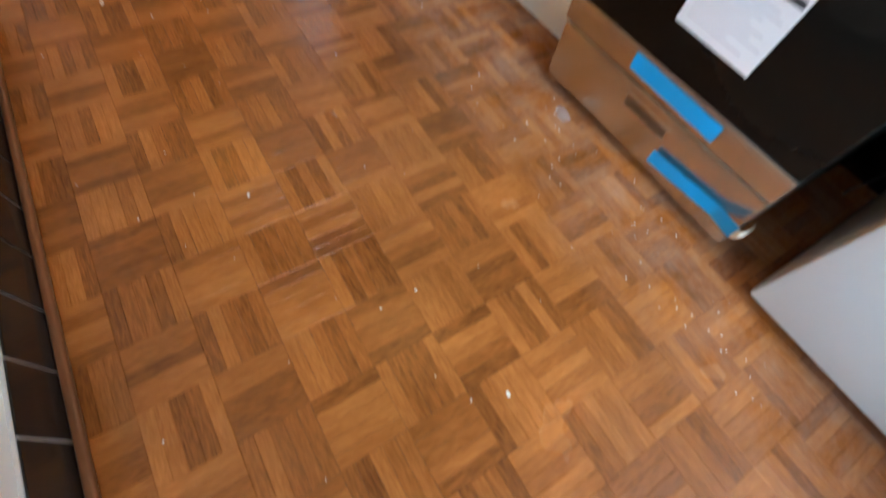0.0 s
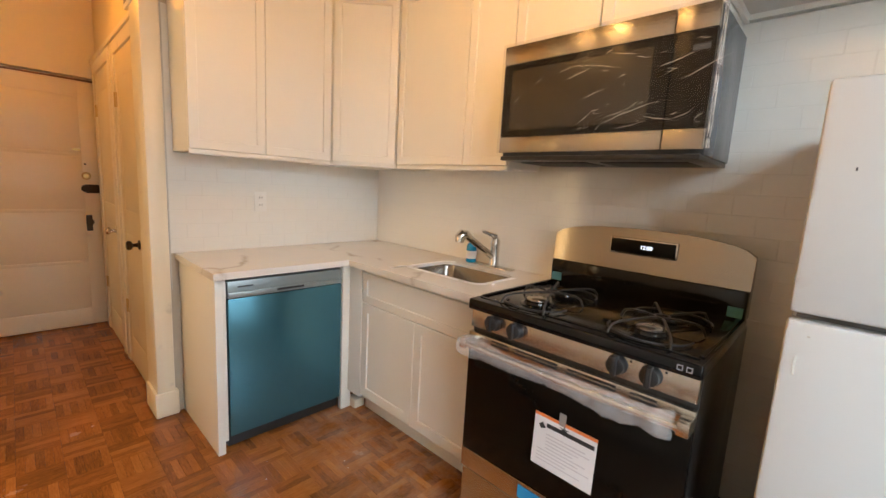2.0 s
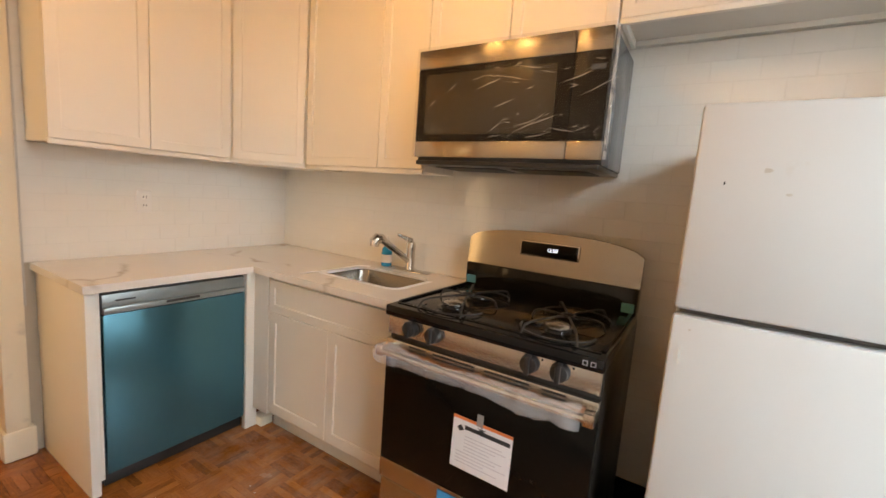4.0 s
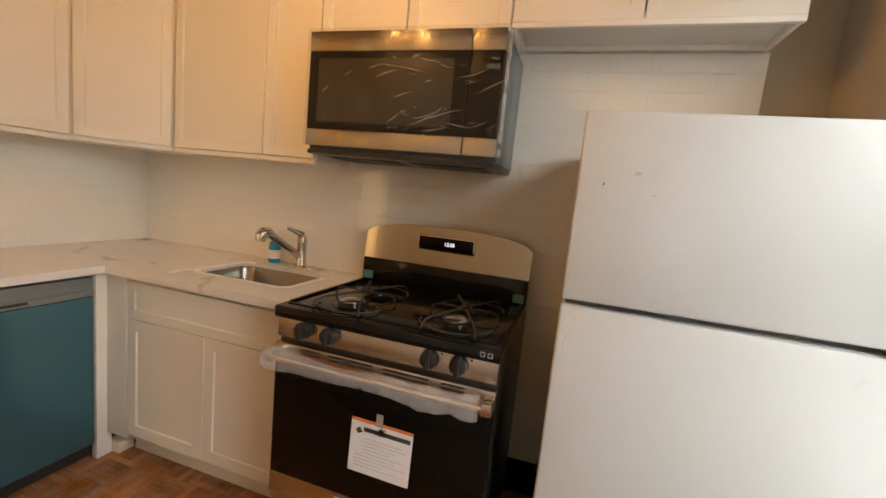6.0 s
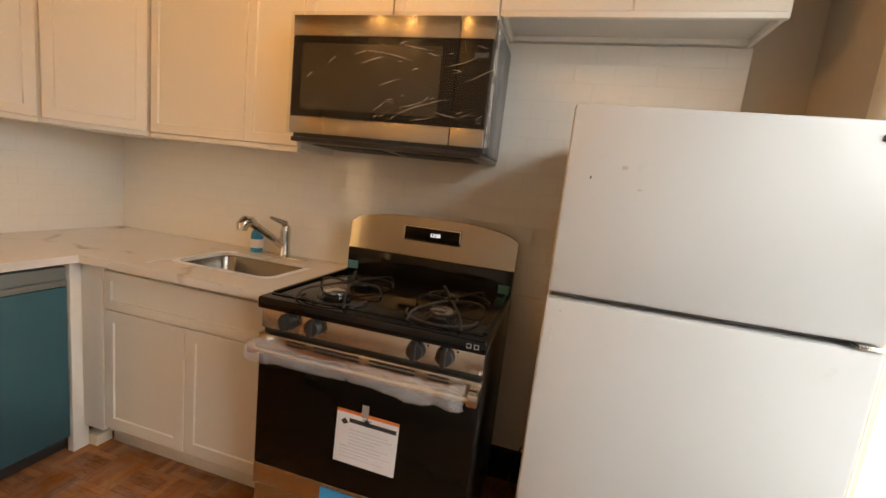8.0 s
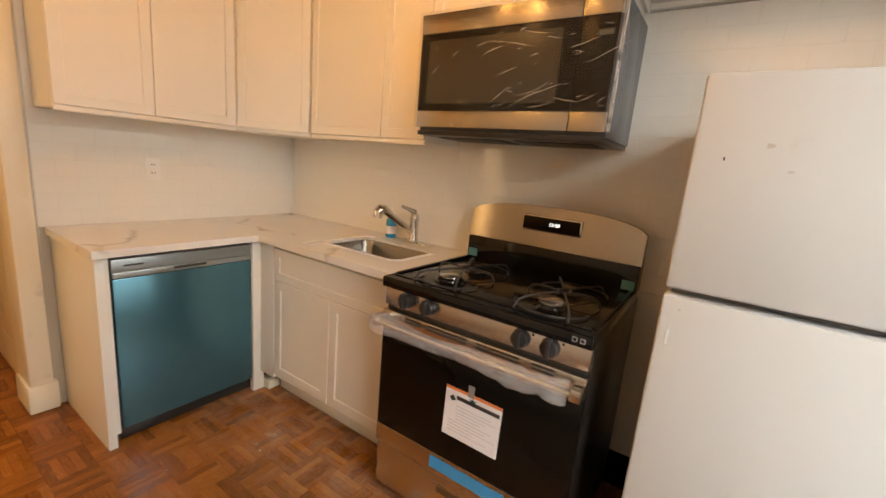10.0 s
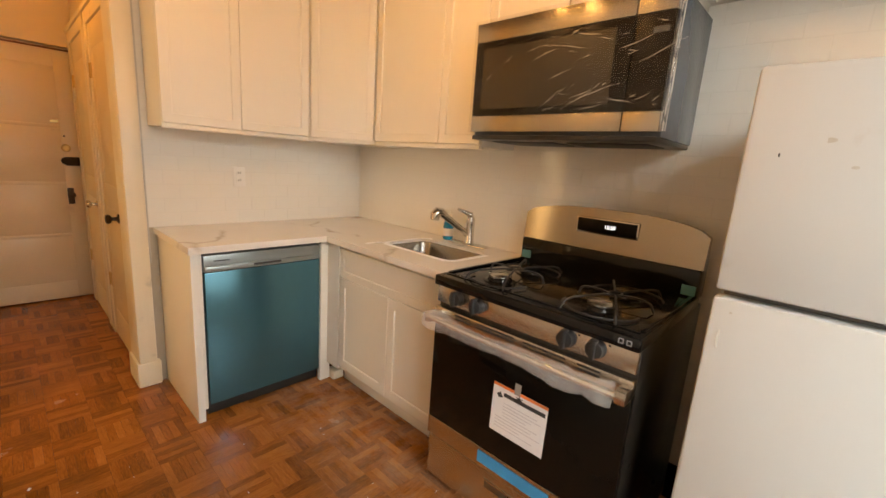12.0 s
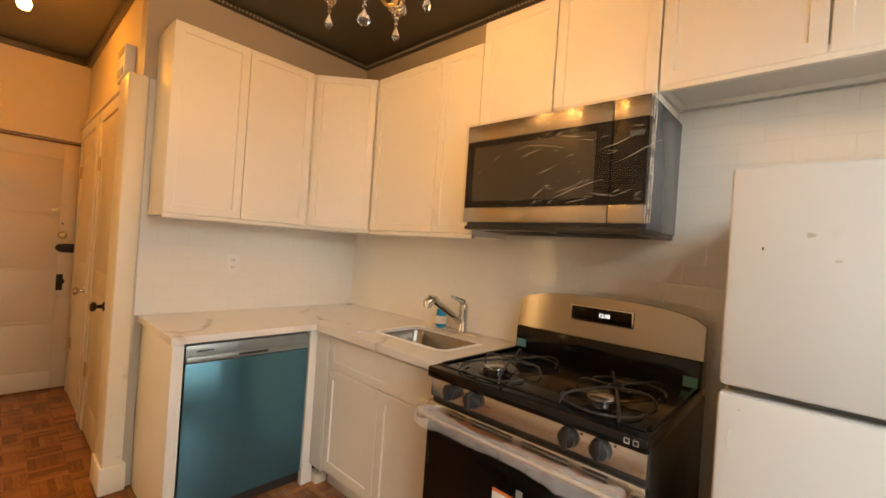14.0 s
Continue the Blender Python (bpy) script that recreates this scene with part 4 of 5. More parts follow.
# opaque pale creases: glints of the clear film put into the colour
FOLDGLINT = material("film_fold", (0.62, 0.58, 0.52), 0.16, 0.25, scale=40, vary=0.1, bump=0)
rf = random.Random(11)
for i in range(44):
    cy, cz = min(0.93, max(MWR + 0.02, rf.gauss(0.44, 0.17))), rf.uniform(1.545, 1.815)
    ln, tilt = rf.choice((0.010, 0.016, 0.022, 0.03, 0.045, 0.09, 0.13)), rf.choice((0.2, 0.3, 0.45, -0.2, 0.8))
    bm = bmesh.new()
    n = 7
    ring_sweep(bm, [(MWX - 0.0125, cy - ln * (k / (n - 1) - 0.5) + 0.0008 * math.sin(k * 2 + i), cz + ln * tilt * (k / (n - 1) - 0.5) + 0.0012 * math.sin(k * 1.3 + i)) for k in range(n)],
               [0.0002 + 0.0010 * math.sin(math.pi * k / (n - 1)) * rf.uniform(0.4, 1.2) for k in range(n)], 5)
    part("film_crease_glint", bm, FOLDGLINT, mw)
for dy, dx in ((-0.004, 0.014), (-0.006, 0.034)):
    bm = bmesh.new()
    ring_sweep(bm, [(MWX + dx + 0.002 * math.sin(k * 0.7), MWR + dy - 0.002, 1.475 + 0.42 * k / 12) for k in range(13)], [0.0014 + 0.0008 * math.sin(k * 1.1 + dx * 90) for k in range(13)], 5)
    part("film_crease_glint", bm, FOLDGLINT, mw)

bm = bmesh.new()
ring_sweep(bm, [(MWX + 0.006 + 0.002 * math.sin(k * 0.9), MWR - 0.010, 1.472 + 0.425 * k / 16) for k in range(17)], [0.0075 + 0.002 * math.sin(k * 0.8) for k in range(17)], 10)
part("film_fold", bm, MWEDGE, mw, "loose fold of clear film along the edge", 60)

# ---- fridge ----
GX, G0, G1, GT = 1.053, -0.800, -0.086, 1.561
fr = thing("refrigerator", (1.4, -0.44, 0), "white top-freezer refrigerator with scuffed doors", "refrigerator")
solid("cabinet", FRIDGE, (GX + 0.065, 1.76, G0 + 0.004, G1 - 0.004, 0.03, GT - 0.012), parent=fr, bevel=0.006)
solid("gasket", GASKET, (GX + 0.05, GX + 0.066, G0 + 0.012, G1 - 0.012, 0.06, GT - 0.012), parent=fr)
solid("freezer_door", FRIDGE, (GX, GX + 0.052, G0, G1, 1.095, GT), parent=fr, bevel=0.010)
solid("fridge_door", FRIDGE, (GX, GX + 0.052, G0, G1, 0.055, 1.080), parent=fr, bevel=0.010)
solid("kick_grille", BLACKP, (GX + 0.075, GX + 0.09, G0 + 0.02, G1 - 0.02, 0.0, 0.05), parent=fr)
solid("hinge", CHROME, (GX - 0.004, GX + 0.05, G0 + 0.002, G0 + 0.055, 1.0825, 1.0925), parent=fr, bevel=0.002)
bd = solid("badge", INK, (GX - 0.003, GX + 0.001, -0.736, -0.694, 1.517, 1.530), parent=fr, bevel=0.001)
solid("badge_bar", WHITEP, (GX - 0.004, GX - 0.002, -0.732, -0.698, 1.5205, 1.5265), parent=bd)
SMEAR = material("grey_scuff", (0.50, 0.48, 0.44), 0.5, scale=60, vary=0.2, bump=0)
for y, z, w, h, a in ((-0.215, 1.418, 0.026, 0.010, -12), (-0.112, 0.985, 0.008, 0.045, 18), (-0.26, 1.37, 0.012, 0.006, 0), (-0.125, 1.05, 0.006, 0.005, 0)):
    bm = bmesh.new()
    bmesh.ops.create_circle(bm, cap_ends=True, segments=14, radius=1.0, matrix=pose(GX - 0.0004, y, z, a, -90, 0) @ Matrix.Diagonal((h / 2, w / 2, 1, 1)))
    part("scuff", bm, SMEAR, fr)
solid("scuff", INK, (GX - 0.0008, GX + 0.001, -0.148, -0.145, 1.385, 1.392), parent=fr)


# ---- hallway doors, casings ----


def recessed_door(w, h, m, mat, parent, panels, frame_w=0.10, t=0.035, sunk=0.005):
    """An old door leaf: x 0..w, z 0..h, face at y = 0 to -y, with flat sunk panels (z0, z1)."""
    bm = bmesh.new()
    box(bm, 0, frame_w, 0, t, 0, h, 0.002)
    box(bm, w - frame_w, w, 0, t, 0, h, 0.002)
    zs = [0] + [z for p in panels for z in p] + [h]
    for z0, z1 in zip(zs[0::2], zs[1::2]):
        box(bm, frame_w, w - frame_w, 0, t, z0, z1, 0.002)
    bmesh.ops.transform(bm, matrix=m, verts=bm.verts)
    part("leaf_frame", bm, mat, parent)
    for z0, z1 in panels:
        bm = bmesh.new()
        box(bm, frame_w - 0.004, w - frame_w + 0.004, sunk, t - 0.006, z0 - 0.004, z1 + 0.004, 0.004)
        bmesh.ops.transform(bm, matrix=m, verts=bm.verts)
        part("panel", bm, mat, parent)


fd = thing("door_entry", (0.04, HALL_Y, 0), "closed cream painted entry door with horizontal panels and several locks", "door", "", "structure")
recessed_door(0.805, 1.965, pose(-0.365, HALL_Y + 0.004, 0.008), DOORP, fd, [(0.14, 0.520), (0.545, 0.938), (0.963, 1.383), (1.408, 1.84)])
bm = bmesh.new()
lathe(bm, [(0.030, 0), (0.030, 0.008), (0.022, 0.014), (0.020, 0.02), (0.008, 0.022)], pose(0.360, HALL_Y + 0.003, 1.240, 90))
part("deadbolt", bm, BRASS, fd, "round brass deadbolt")
bm = bmesh.new()
box(bm, 0.345, 0.437, HALL_Y - 0.030, HALL_Y + 0.004, 1.102, 1.172, 0.010)
lathe(bm, [(0.024, 0), (0.030, 0.006), (0.028, 0.020), (0.010, 0.026)], pose(0.350, HALL_Y - 0.012, 1.140, 90))
box(bm, 0.436, 0.464, HALL_Y - 0.024, HALL_Y - 0.002, 1.096, 1.176, 0.004)
part("rim_lock", bm, BRONZE, fd, "dark bronze rim lock")
bm = bmesh.new()
box(bm, 0.340, 0.380, HALL_Y - 0.005, HALL_Y + 0.004, 0.795, 0.925, 0.004)
lathe(bm, [(0.010, 0), (0.012, 0.03), (0.024, 0.038), (0.026, 0.052), (0.012, 0.058)], pose(0.360, HALL_Y, 0.872, 90))
part("knob_plate", bm, BRONZE, fd, "dark knob on its back plate")
# brown strips drawn for the dark gap line round the door leaf
solid("weather_strip", WOODTRIM, (0.4375, 0.4443, HALL_Y - 0.004, HALL_Y + 0.003, 0.008, 1.980), (-0.361, 0.4374, HALL_Y - 0.004, HALL_Y + 0.003, 1.967, 1.980), parent=fd)
solid("peephole", BRONZE, (0.351, 0.363, HALL_Y - 0.001, HALL_Y + 0.005, 1.326, 1.338), parent=fd)
solid("door_plate", BRASS, (0.285, 0.335, HALL_Y - 0.001, HALL_Y + 0.005, 1.432, 1.450), parent=fd)
solid("chain_strip", BRONZE, (0.449, 0.456, HALL_Y - 0.014, HALL_Y - 0.001, 1.27, 1.46), parent=fd)
for i in range(3):
    solid("hinge", BRASS, (-0.372, -0.360, HALL_Y - 0.004, HALL_Y + 0.006, 0.25 + i * 0.68, 0.34 + i * 0.68), parent=fd)
tagged(solid("trim_entry", TRIMW, (0.4445, HALL_X - 0.001, HALL_Y - 0.018, HALL_Y + 0.05, 0, 2.02), (-0.3695, -0.362, HALL_Y - 0.018, HALL_Y + 0.001, 0, 2.02), bevel=0.003), "cream painted casing of the entry door", "trim", "", "structure")

for yk, y0, y1, knob, chrome in ((2.72, 2.66, 3.26, BRONZE, False), (3.20, 3.48, 4.10, CHROME, True)):
    d = thing("door_hall", (HALL_X - 0.01, (y0 + y1) / 2, 0), "closed cream painted closet door with %s knob" % ("a nickel" if chrome else "a dark bronze"), "door", "hallway doors", "structure")
    recessed_door(y1 - y0, 2.0, pose(HALL_X - 0.030, y1, 0.006, 0, 0, -90), DOORP, d, [(0.2, 0.9), (1.05, 1.85)], 0.09, 0.029, 0.0015)
    yk2 = y0 + 0.12
    zk = 0.878
    bm = bmesh.new()
    lathe(bm, [(0.028, 0), (0.028, 0.005), (0.012, 0.010), (0.010, 0.032), (0.024, 0.040), (0.028, 0.052), (0.022, 0.062), (0.008, 0.065)], pose(HALL_X - 0.031, yk2 if not chrome else y0 + 0.05, zk, 0, -90, 0))
    part("knob", bm, knob, d)
    for z in (0.40, 1.74):
        bm = bmesh.new()
        box(bm, HALL_X - 0.034, HALL_X - 0.030, y1 - 0.035, y1 - 0.002, z - 0.045, z + 0.045, 0.001)
        cyl(bm, (HALL_X - 0.036, y1 - 0.001, z - 0.045), (HALL_X - 0.036, y1 - 0.001, z + 0.045), 0.006, seg=10)
        part("hinge", bm, BRASS, d)
    tagged(solid("trim_hall_door", TRIMW, (HALL_X - 0.038, HALL_X - 0.001, y0 - 0.085, y0 - 0.003, 0, 2.09), (HALL_X - 0.038, HALL_X - 0.001, y1 + 0.003, y1 + 0.085, 0, 2.09),
                 (HALL_X - 0.038, HALL_X - 0.001, y0 - 0.003, y1 + 0.003, 2.012, 2.09), (HALL_X - 0.048, HALL_X - 0.001, y0 - 0.10, y1 + 0.10, 2.0905, 2.12), bevel=0.004),
           "cream painted casing of a hallway door", "trim", "", "structure")
# corner board at the end of the hallway wall
tagged(solid("trim_corner", TRIMW, (0.400, 0.484, 2.330, 2.545, 0, 2.115), (0.388, 0.500, 2.322, 2.5455, 0, 0.14), bevel=0.010), "thickly painted cream corner board", "trim", "", "structure")
EDGEM = material("brushed_edge_metal", (0.55, 0.53, 0.49), 0.35, 0.2, scale=30, vary=0.15)
tagged(solid("trim_tile_edge", EDGEM, (0.4845, 0.492, WY - 0.020, WY - 0.001, 0.70, 2.11), bevel=0.002), "grey metal tile edge strip", "trim", "", "structure")
ch = thing("door_chime", (HALL_X - 0.02, 2.40, 2.12), "grey and white plastic door chime box on the hallway wall", "chime")
solid("box", WHITEP, (HALL_X - 0.05, HALL_X - 0.001, 2.56, 2.76, 2.145, 2.325), parent=ch, bevel=0.006)
for z in (2.17, 2.28):
    solid("grille", CHIMEG, (HALL_X - 0.053, HALL_X - 0.049, 2.585, 2.735, z, z + 0.034), parent=ch, bevel=0.001)

# skirting of black tile along the west wall
sk = thing("baseboard_tiles", (WEST, 0.5, 0), "skirting of glossy black tiles with pale grout", "skirting", "", "structure")
solid("grout_bed", HGROUT, (WEST, WEST + 0.007, SOUTH + 0.001, 1.905, 0, 0.146), parent=sk)
bm = bmesh.new()
box(bm, 0, 0.0045, -0.0728, 0.0728, -0.071, 0.071, 0.0015, 1)
first = part("tile", bm, HEARTH, sk, at=pose(WEST + 0.006, 1.905 - 0.076, 0.073))
me = first.data
k = 1
while 1.905 - 0.076 - k * 0.151 > SOUTH + 0.08:
    ob = new("tile", me)
    ob.parent = sk
    ob.matrix_parent_inverse = Matrix.Translation(sk.location).inverted()
    ob.matrix_basis = pose(WEST + 0.006 + random.uniform(-0.0006, 0.0006), 1.905 - 0.076 - k * 0.151, 0.073, 0, random.uniform(-0.4, 0.4), random.uniform(-0.3, 0.3))
    k += 1
bm = bmesh.new()
box(bm, WEST + 0.011, WEST + 0.030, SOUTH + 0.001, 1.910, 0.001, 0.020, 0.006, 3)
tagged(part("trim_floor_edge", bm, WOODTRIM), "worn brown wooden quarter round on the floor edge", "trim", "", "structure")
tagged(solid("trim_threshold", TRIMW, (WEST - T - 0.05, WEST + 0.012, 1.911, 1.927, 0.001, 0.014), bevel=0.003), "pale threshold strip beside the wall end", "trim", "", "structure")

# crown moulding with beads
tagged(solid("trim_crown", CEILM, (WEST, WX - 0.001, WY - 0.030, WY - 0.001, CEIL - 0.035, CEIL - 0.001), (WX - 0.030, WX - 0.001, SOUTH, WY - 0.0305, CEIL - 0.035, CEIL - 0.001),
             (WEST + 0.001, WEST + 0.03, SOUTH, WY - 0.0305, CEIL - 0.035, CEIL - 0.001), bevel=0.008), "dark painted crown moulding", "trim", "", "structure")
bm = bmesh.new()
k = 0.0
while k < 2.0:
    bmesh.ops.create_icosphere(bm, subdivisions=1, radius=0.0085, matrix=Matrix.Translation((WX - 0.04 - k, WY - 0.034, CEIL - 0.022)))
    bmesh.ops.create_icosphere(bm, subdivisions=1, radius=0.0085, matrix=Matrix.Translation((WX - 0.034, WY - 0.04 - k, CEIL - 0.022)))
    k += 0.0215
tagged(part("trim_beads", bm, SILVER, angle=80), "silver beads along the crown moulding", "trim", "", "structure")
tagged(solid("trim_hall_crown", CEILM, (HALL_X - 0.03, HALL_X - 0.001, WY + T, HALL_Y - 0.001, HALL_C - 0.01, HALL_C + 0.039), (-0.369, HALL_X - 0.0305, HALL_Y - 0.03, HALL_Y - 0.001, HALL_C - 0.01, HALL_C + 0.039), bevel=0.008),
       "dark painted crown moulding of the hallway", "trim", "", "structure")

# outlet
ou = thing("wall_outlet", (0.957, WY - 0.01, 1.15), "white double power outlet on the backsplash", "outlet")
solid("plate", WHITEP, (0.921, 0.991, WY - 0.020, WY - 0.012, 1.108, 1.222), parent=ou, bevel=0.003)
for z in (1.145, 1.188):
    rec = solid("receptacle", WHITEP, (0.938, 0.974, WY - 0.0225, WY - 0.019, z - 0.015, z + 0.015), parent=ou, bevel=0.003)
    solid("slot", INK, (0.948, 0.951, WY - 0.0232, WY - 0.022, z - 0.004, z + 0.008), (0.961, 0.964, WY - 0.0232, WY - 0.022, z - 0.004, z + 0.008), parent=rec)

# window behind the walk
wi = thing("window_1", (0.55, SOUTH, 0.5), "white painted double-hung window in the south wall", "window", "", "structure")
c = 0.09
for nm, b in (("casing", (WIN[0] - c, WIN[0] - 0.001, SOUTH + 0.001, SOUTH + 0.022, WIN[2] - 0.02, WIN[3] + c)), ("casing", (WIN[1] + 0.001, WIN[1] + c, SOUTH + 0.001, SOUTH + 0.022, WIN[2] - 0.02, WIN[3] + c)),
              ("casing", (WIN[0], WIN[1], SOUTH + 0.001, SOUTH + 0.022, WIN[3] + 0.001, WIN[3] + c)), ("sill", (WIN[0] - 0.1, WIN[1] + 0.1, SOUTH + 0.001, SOUTH + 0.05, WIN[2] - 0.05, WIN[2] - 0.021))):
    solid(nm, TRIMW, b, parent=wi, bevel=0.004)
solid("sash", TRIMW, (WIN[0], WIN[0] + 0.05, SOUTH - 0.10, SOUTH - 0.065, WIN[2], WIN[3]), (WIN[1] - 0.05, WIN[1], SOUTH - 0.10, SOUTH - 0.065, WIN[2], WIN[3]), (WIN[0] + 0.05, WIN[1] - 0.05, SOUTH - 0.10, SOUTH - 0.065, WIN[2], WIN[2] + 0.05),
      (WIN[0] + 0.05, WIN[1] - 0.05, SOUTH - 0.10, SOUTH - 0.065, WIN[3] - 0.05, WIN[3]), (WIN[0] + 0.05, WIN[1] - 0.05, SOUTH - 0.10, SOUTH - 0.065, 1.36, 1.41), parent=wi, bevel=0.003)
pn = solid("pane", GLASS, (WIN[0] + 0.05, WIN[1] - 0.05, SOUTH - 0.086, SOUTH - 0.081, WIN[2] + 0.05, 1.36), (WIN[0] + 0.05, WIN[1] - 0.05, SOUTH - 0.086, SOUTH - 0.081, 1.41, WIN[3] - 0.05), parent=wi)
pn.visible_shadow = False

tagged(solid("backdrop", glowing("bright_overcast_outdoors", (0.86, 0.94, 1.0), 2.4), (-12.0, 14.0, -7.02, -7.0, -12.0, 12.0)), "plain bright outdoors beyond the window", "backdrop", "", "structure")

# ---- chandelier and hallway lamp ----
chd = thing("chandelier", (CHX, CHY, CEIL), "small crystal chandelier with warm candle bulbs", "chandelier")
bm = bmesh.new()
lathe(bm, [(0.06, 0), (0.058, -0.012), (0.02, -0.035), (0.008, -0.04)][::-1], Matrix.Translation((CHX, CHY, CEIL - 0.001)))
part("canopy", bm, BRASS, chd)
bm = bmesh.new()
lathe(bm, [(0.004, 2.12), (0.02, 2.14), (0.028, 2.17), (0.012, 2.20), (0.009, 2.26), (0.022, 2.30), (0.010, 2.34), (0.006, 2.60), (0.006, 2.64)], Matrix.Translation((CHX, CHY, 0)), 16)
part("stem", bm, BRASS, chd)


def crystal(p, r, h, parent):
    bm = bmesh.new()
    lathe(bm, [(0.001, 0), (r * 0.62, h * 0.12), (r, h * 0.32), (r * 0.72, h * 0.58), (r * 0.28, h * 0.85), (0.0015, h)], Matrix.Translation((p[0], p[1], p[2] - h)), 8)
    for f in bm.faces:
        f.smooth = False
    ob = part("crystal", bm, CRYSTAL, parent, angle=5)
    return ob


for i, p in enumerate(BULBS):
    a = math.atan2(p[1] - CHY, p[0] - CHX)
    ca, sa = math.cos(a), math.sin(a)
    bm = bmesh.new()
    ring_sweep(bm, [(CHX + ca * q, CHY + sa * q, z) for q, z in ((0.015, 2.17), (0.06, 2.135), (0.12, 2.13), (0.17, 2.16), (0.19, 2.20))], [0.006, 0.006, 0.0055, 0.005, 0.006], 8)
    lathe(bm, [(0.008, 0), (0.015, 0.006), (0.018, 0.014), (0.012, 0.012), (0.011, 0.02), (0.011, 0.026)], Matrix.Translation((p[0], p[1], 2.20)), 14)
    arm = part("arm", bm, BRASS, chd)
    bm = bmesh.new()
    lathe(bm, [(0.009, 0), (0.016, 0.02), (0.0175, 0.035), (0.011, 0.06), (0.002, 0.08)], Matrix.Translation((p[0], p[1], 2.225)), 14)
    bulb = part("bulb", bm, GLOWBULB, chd)
    bulb.visible_shadow = False
    # glass saucer under the candle, hung with short drops
    x, y = CHX + ca * 0.19, CHY + sa * 0.19
    bm = bmesh.new()
    lathe(bm, [(0.010, 0), (0.016, 0.002), (0.023, 0.008), (0.025, 0.013), (0.022, 0.012), (0.010, 0.005)], Matrix.Translation((x, y, 2.176)), 14)
    part("saucer", bm, CRYSTAL, chd, angle=12)
    for j in range(6):
        w = a + j * math.pi / 3
        crystal((x + 0.024 * math.cos(w), y + 0.024 * math.sin(w), 2.178), 0.008, 0.036 + 0.006 * (j % 2), chd)
    bm = bmesh.new()
    for j, q in enumerate((0.011, 0.013, 0.009, 0.007)):
        bmesh.ops.create_icosphere(bm, subdivisions=1, radius=q, matrix=Matrix.Translation((x, y, 2.160 - j * 0.019)))
    part("bead", bm, CRYSTAL, chd, angle=5)
    crystal((x, y, 2.094), 0.014, 0.050, chd)
bm = bmesh.new()
for j in range(4):
    bmesh.ops.create_icosphere(bm, subdivisions=1, radius=0.008, matrix=Matrix.Translation((CHX, CHY, 2.112 - j * 0.017)))
part("bead", bm, CRYSTAL, chd, angle=5)
crystal((CHX, CHY, 2.050), 0.022, 0.052, chd)

hl = thing("hall_lamp", (0.04, 3.11, HALL_C + 0.04), "bare glowing bulb in a hallway ceiling holder", "lamp")
bm = bmesh.new()
lathe(bm, [(0.055, 0), (0.05, -0.02), (0.025, -0.04), (0.022, -0.07)][::-1], Matrix.Translation((0.04, 3.11, HALL_C + 0.039)))
part("holder", bm, WHITEP, hl)
bm = bmesh.new()
lathe(bm, [(0.012, 0), (0.028, -0.03), (0.033, -0.055), (0.024, -0.08), (0.004, -0.09)][::-1], Matrix.Translation((0.04, 3.11, HALL_C - 0.03)))
hb = part("bulb", bm, GLOWHALL, hl)
hb.visible_shadow = False

cord = thing("power_cord", (1.72, 0.0, 0.2), "black power cord hanging behind the range", "cord")
bm = bmesh.new()
ring_sweep(bm, [(1.786, -0.095, 0.19), (1.775, -0.08, 0.20), (1.76, -0.07, 0.16), (1.75, -0.05, 0.10), (1.74, -0.04, 0.03), (1.72, -0.03, 0.005), (1.68, -0.03, 0.005)], 0.0035, 8)
part("cable", bm, BLACKP, cord)
solid("plug", BLACKP, (1.786, 1.806, -0.106, -0.084, 0.176, 0.204), parent=cord, bevel=0.006)
scrap = thing("plastic_scrap", (1.066, 0.645, 0.0), "crumpled scrap of clear plastic beside the range foot", "plastic scrap")
bm = bmesh.new()
bmesh.ops.create_icosphere(bm, subdivisions=3, radius=0.024, matrix=Matrix.Translation((1.066, 0.645, 0.008)) @ Matrix.Diagonal((0.8, 1.4, 0.4, 1)))
for v in bm.verts:
    v.co += noise.noise_vector(v.co * 70) * 0.008
    v.co.z = max(v.co.z, 0.0006)
part("scrap", bm, film_material("clear_plastic_scrap", (0.7, 0.7, 0.7), 0.16, 0.1, 60), scrap, angle=20)
flecks = tagged(new("paint_flecks"), "small white paint flecks and crumbs scattered on the parquet", "flecks", "", "stuff")
rf = random.Random(4)
bm = bmesh.new()
spots = [(-0.064, 1.773, 0.006), (0.398, 0.030, 0.006), (0.089, 0.802, 0.004)]
spots += [(rf.uniform(-0.34, 1.05), rf.uniform(-0.1, 1.7), rf.uniform(0.001, 0.0028)) for k in range(46)]
spots += [(rf.uniform(0.86, 1.10), rf.uniform(0.05, 0.75), rf.uniform(0.001, 0.003)) for k in range(24)]
spots += [(rf.gauss(0.95, 0.05), rf.uniform(-0.35, 0.25), rf.uniform(0.0008, 0.0022)) for k in range(30)]
for x, y, q in spots:
    a = rf.uniform(0, 360)
    box(bm, -q, q, -q * 0.6, q * 0.6, 0, q * 0.5, 0, 1, pose(x, y, 0.0002, 0, 0, a))
part("fleck", bm, WHITEP, flecks)

# ---- pieces: wall tiles and parquet, last ----


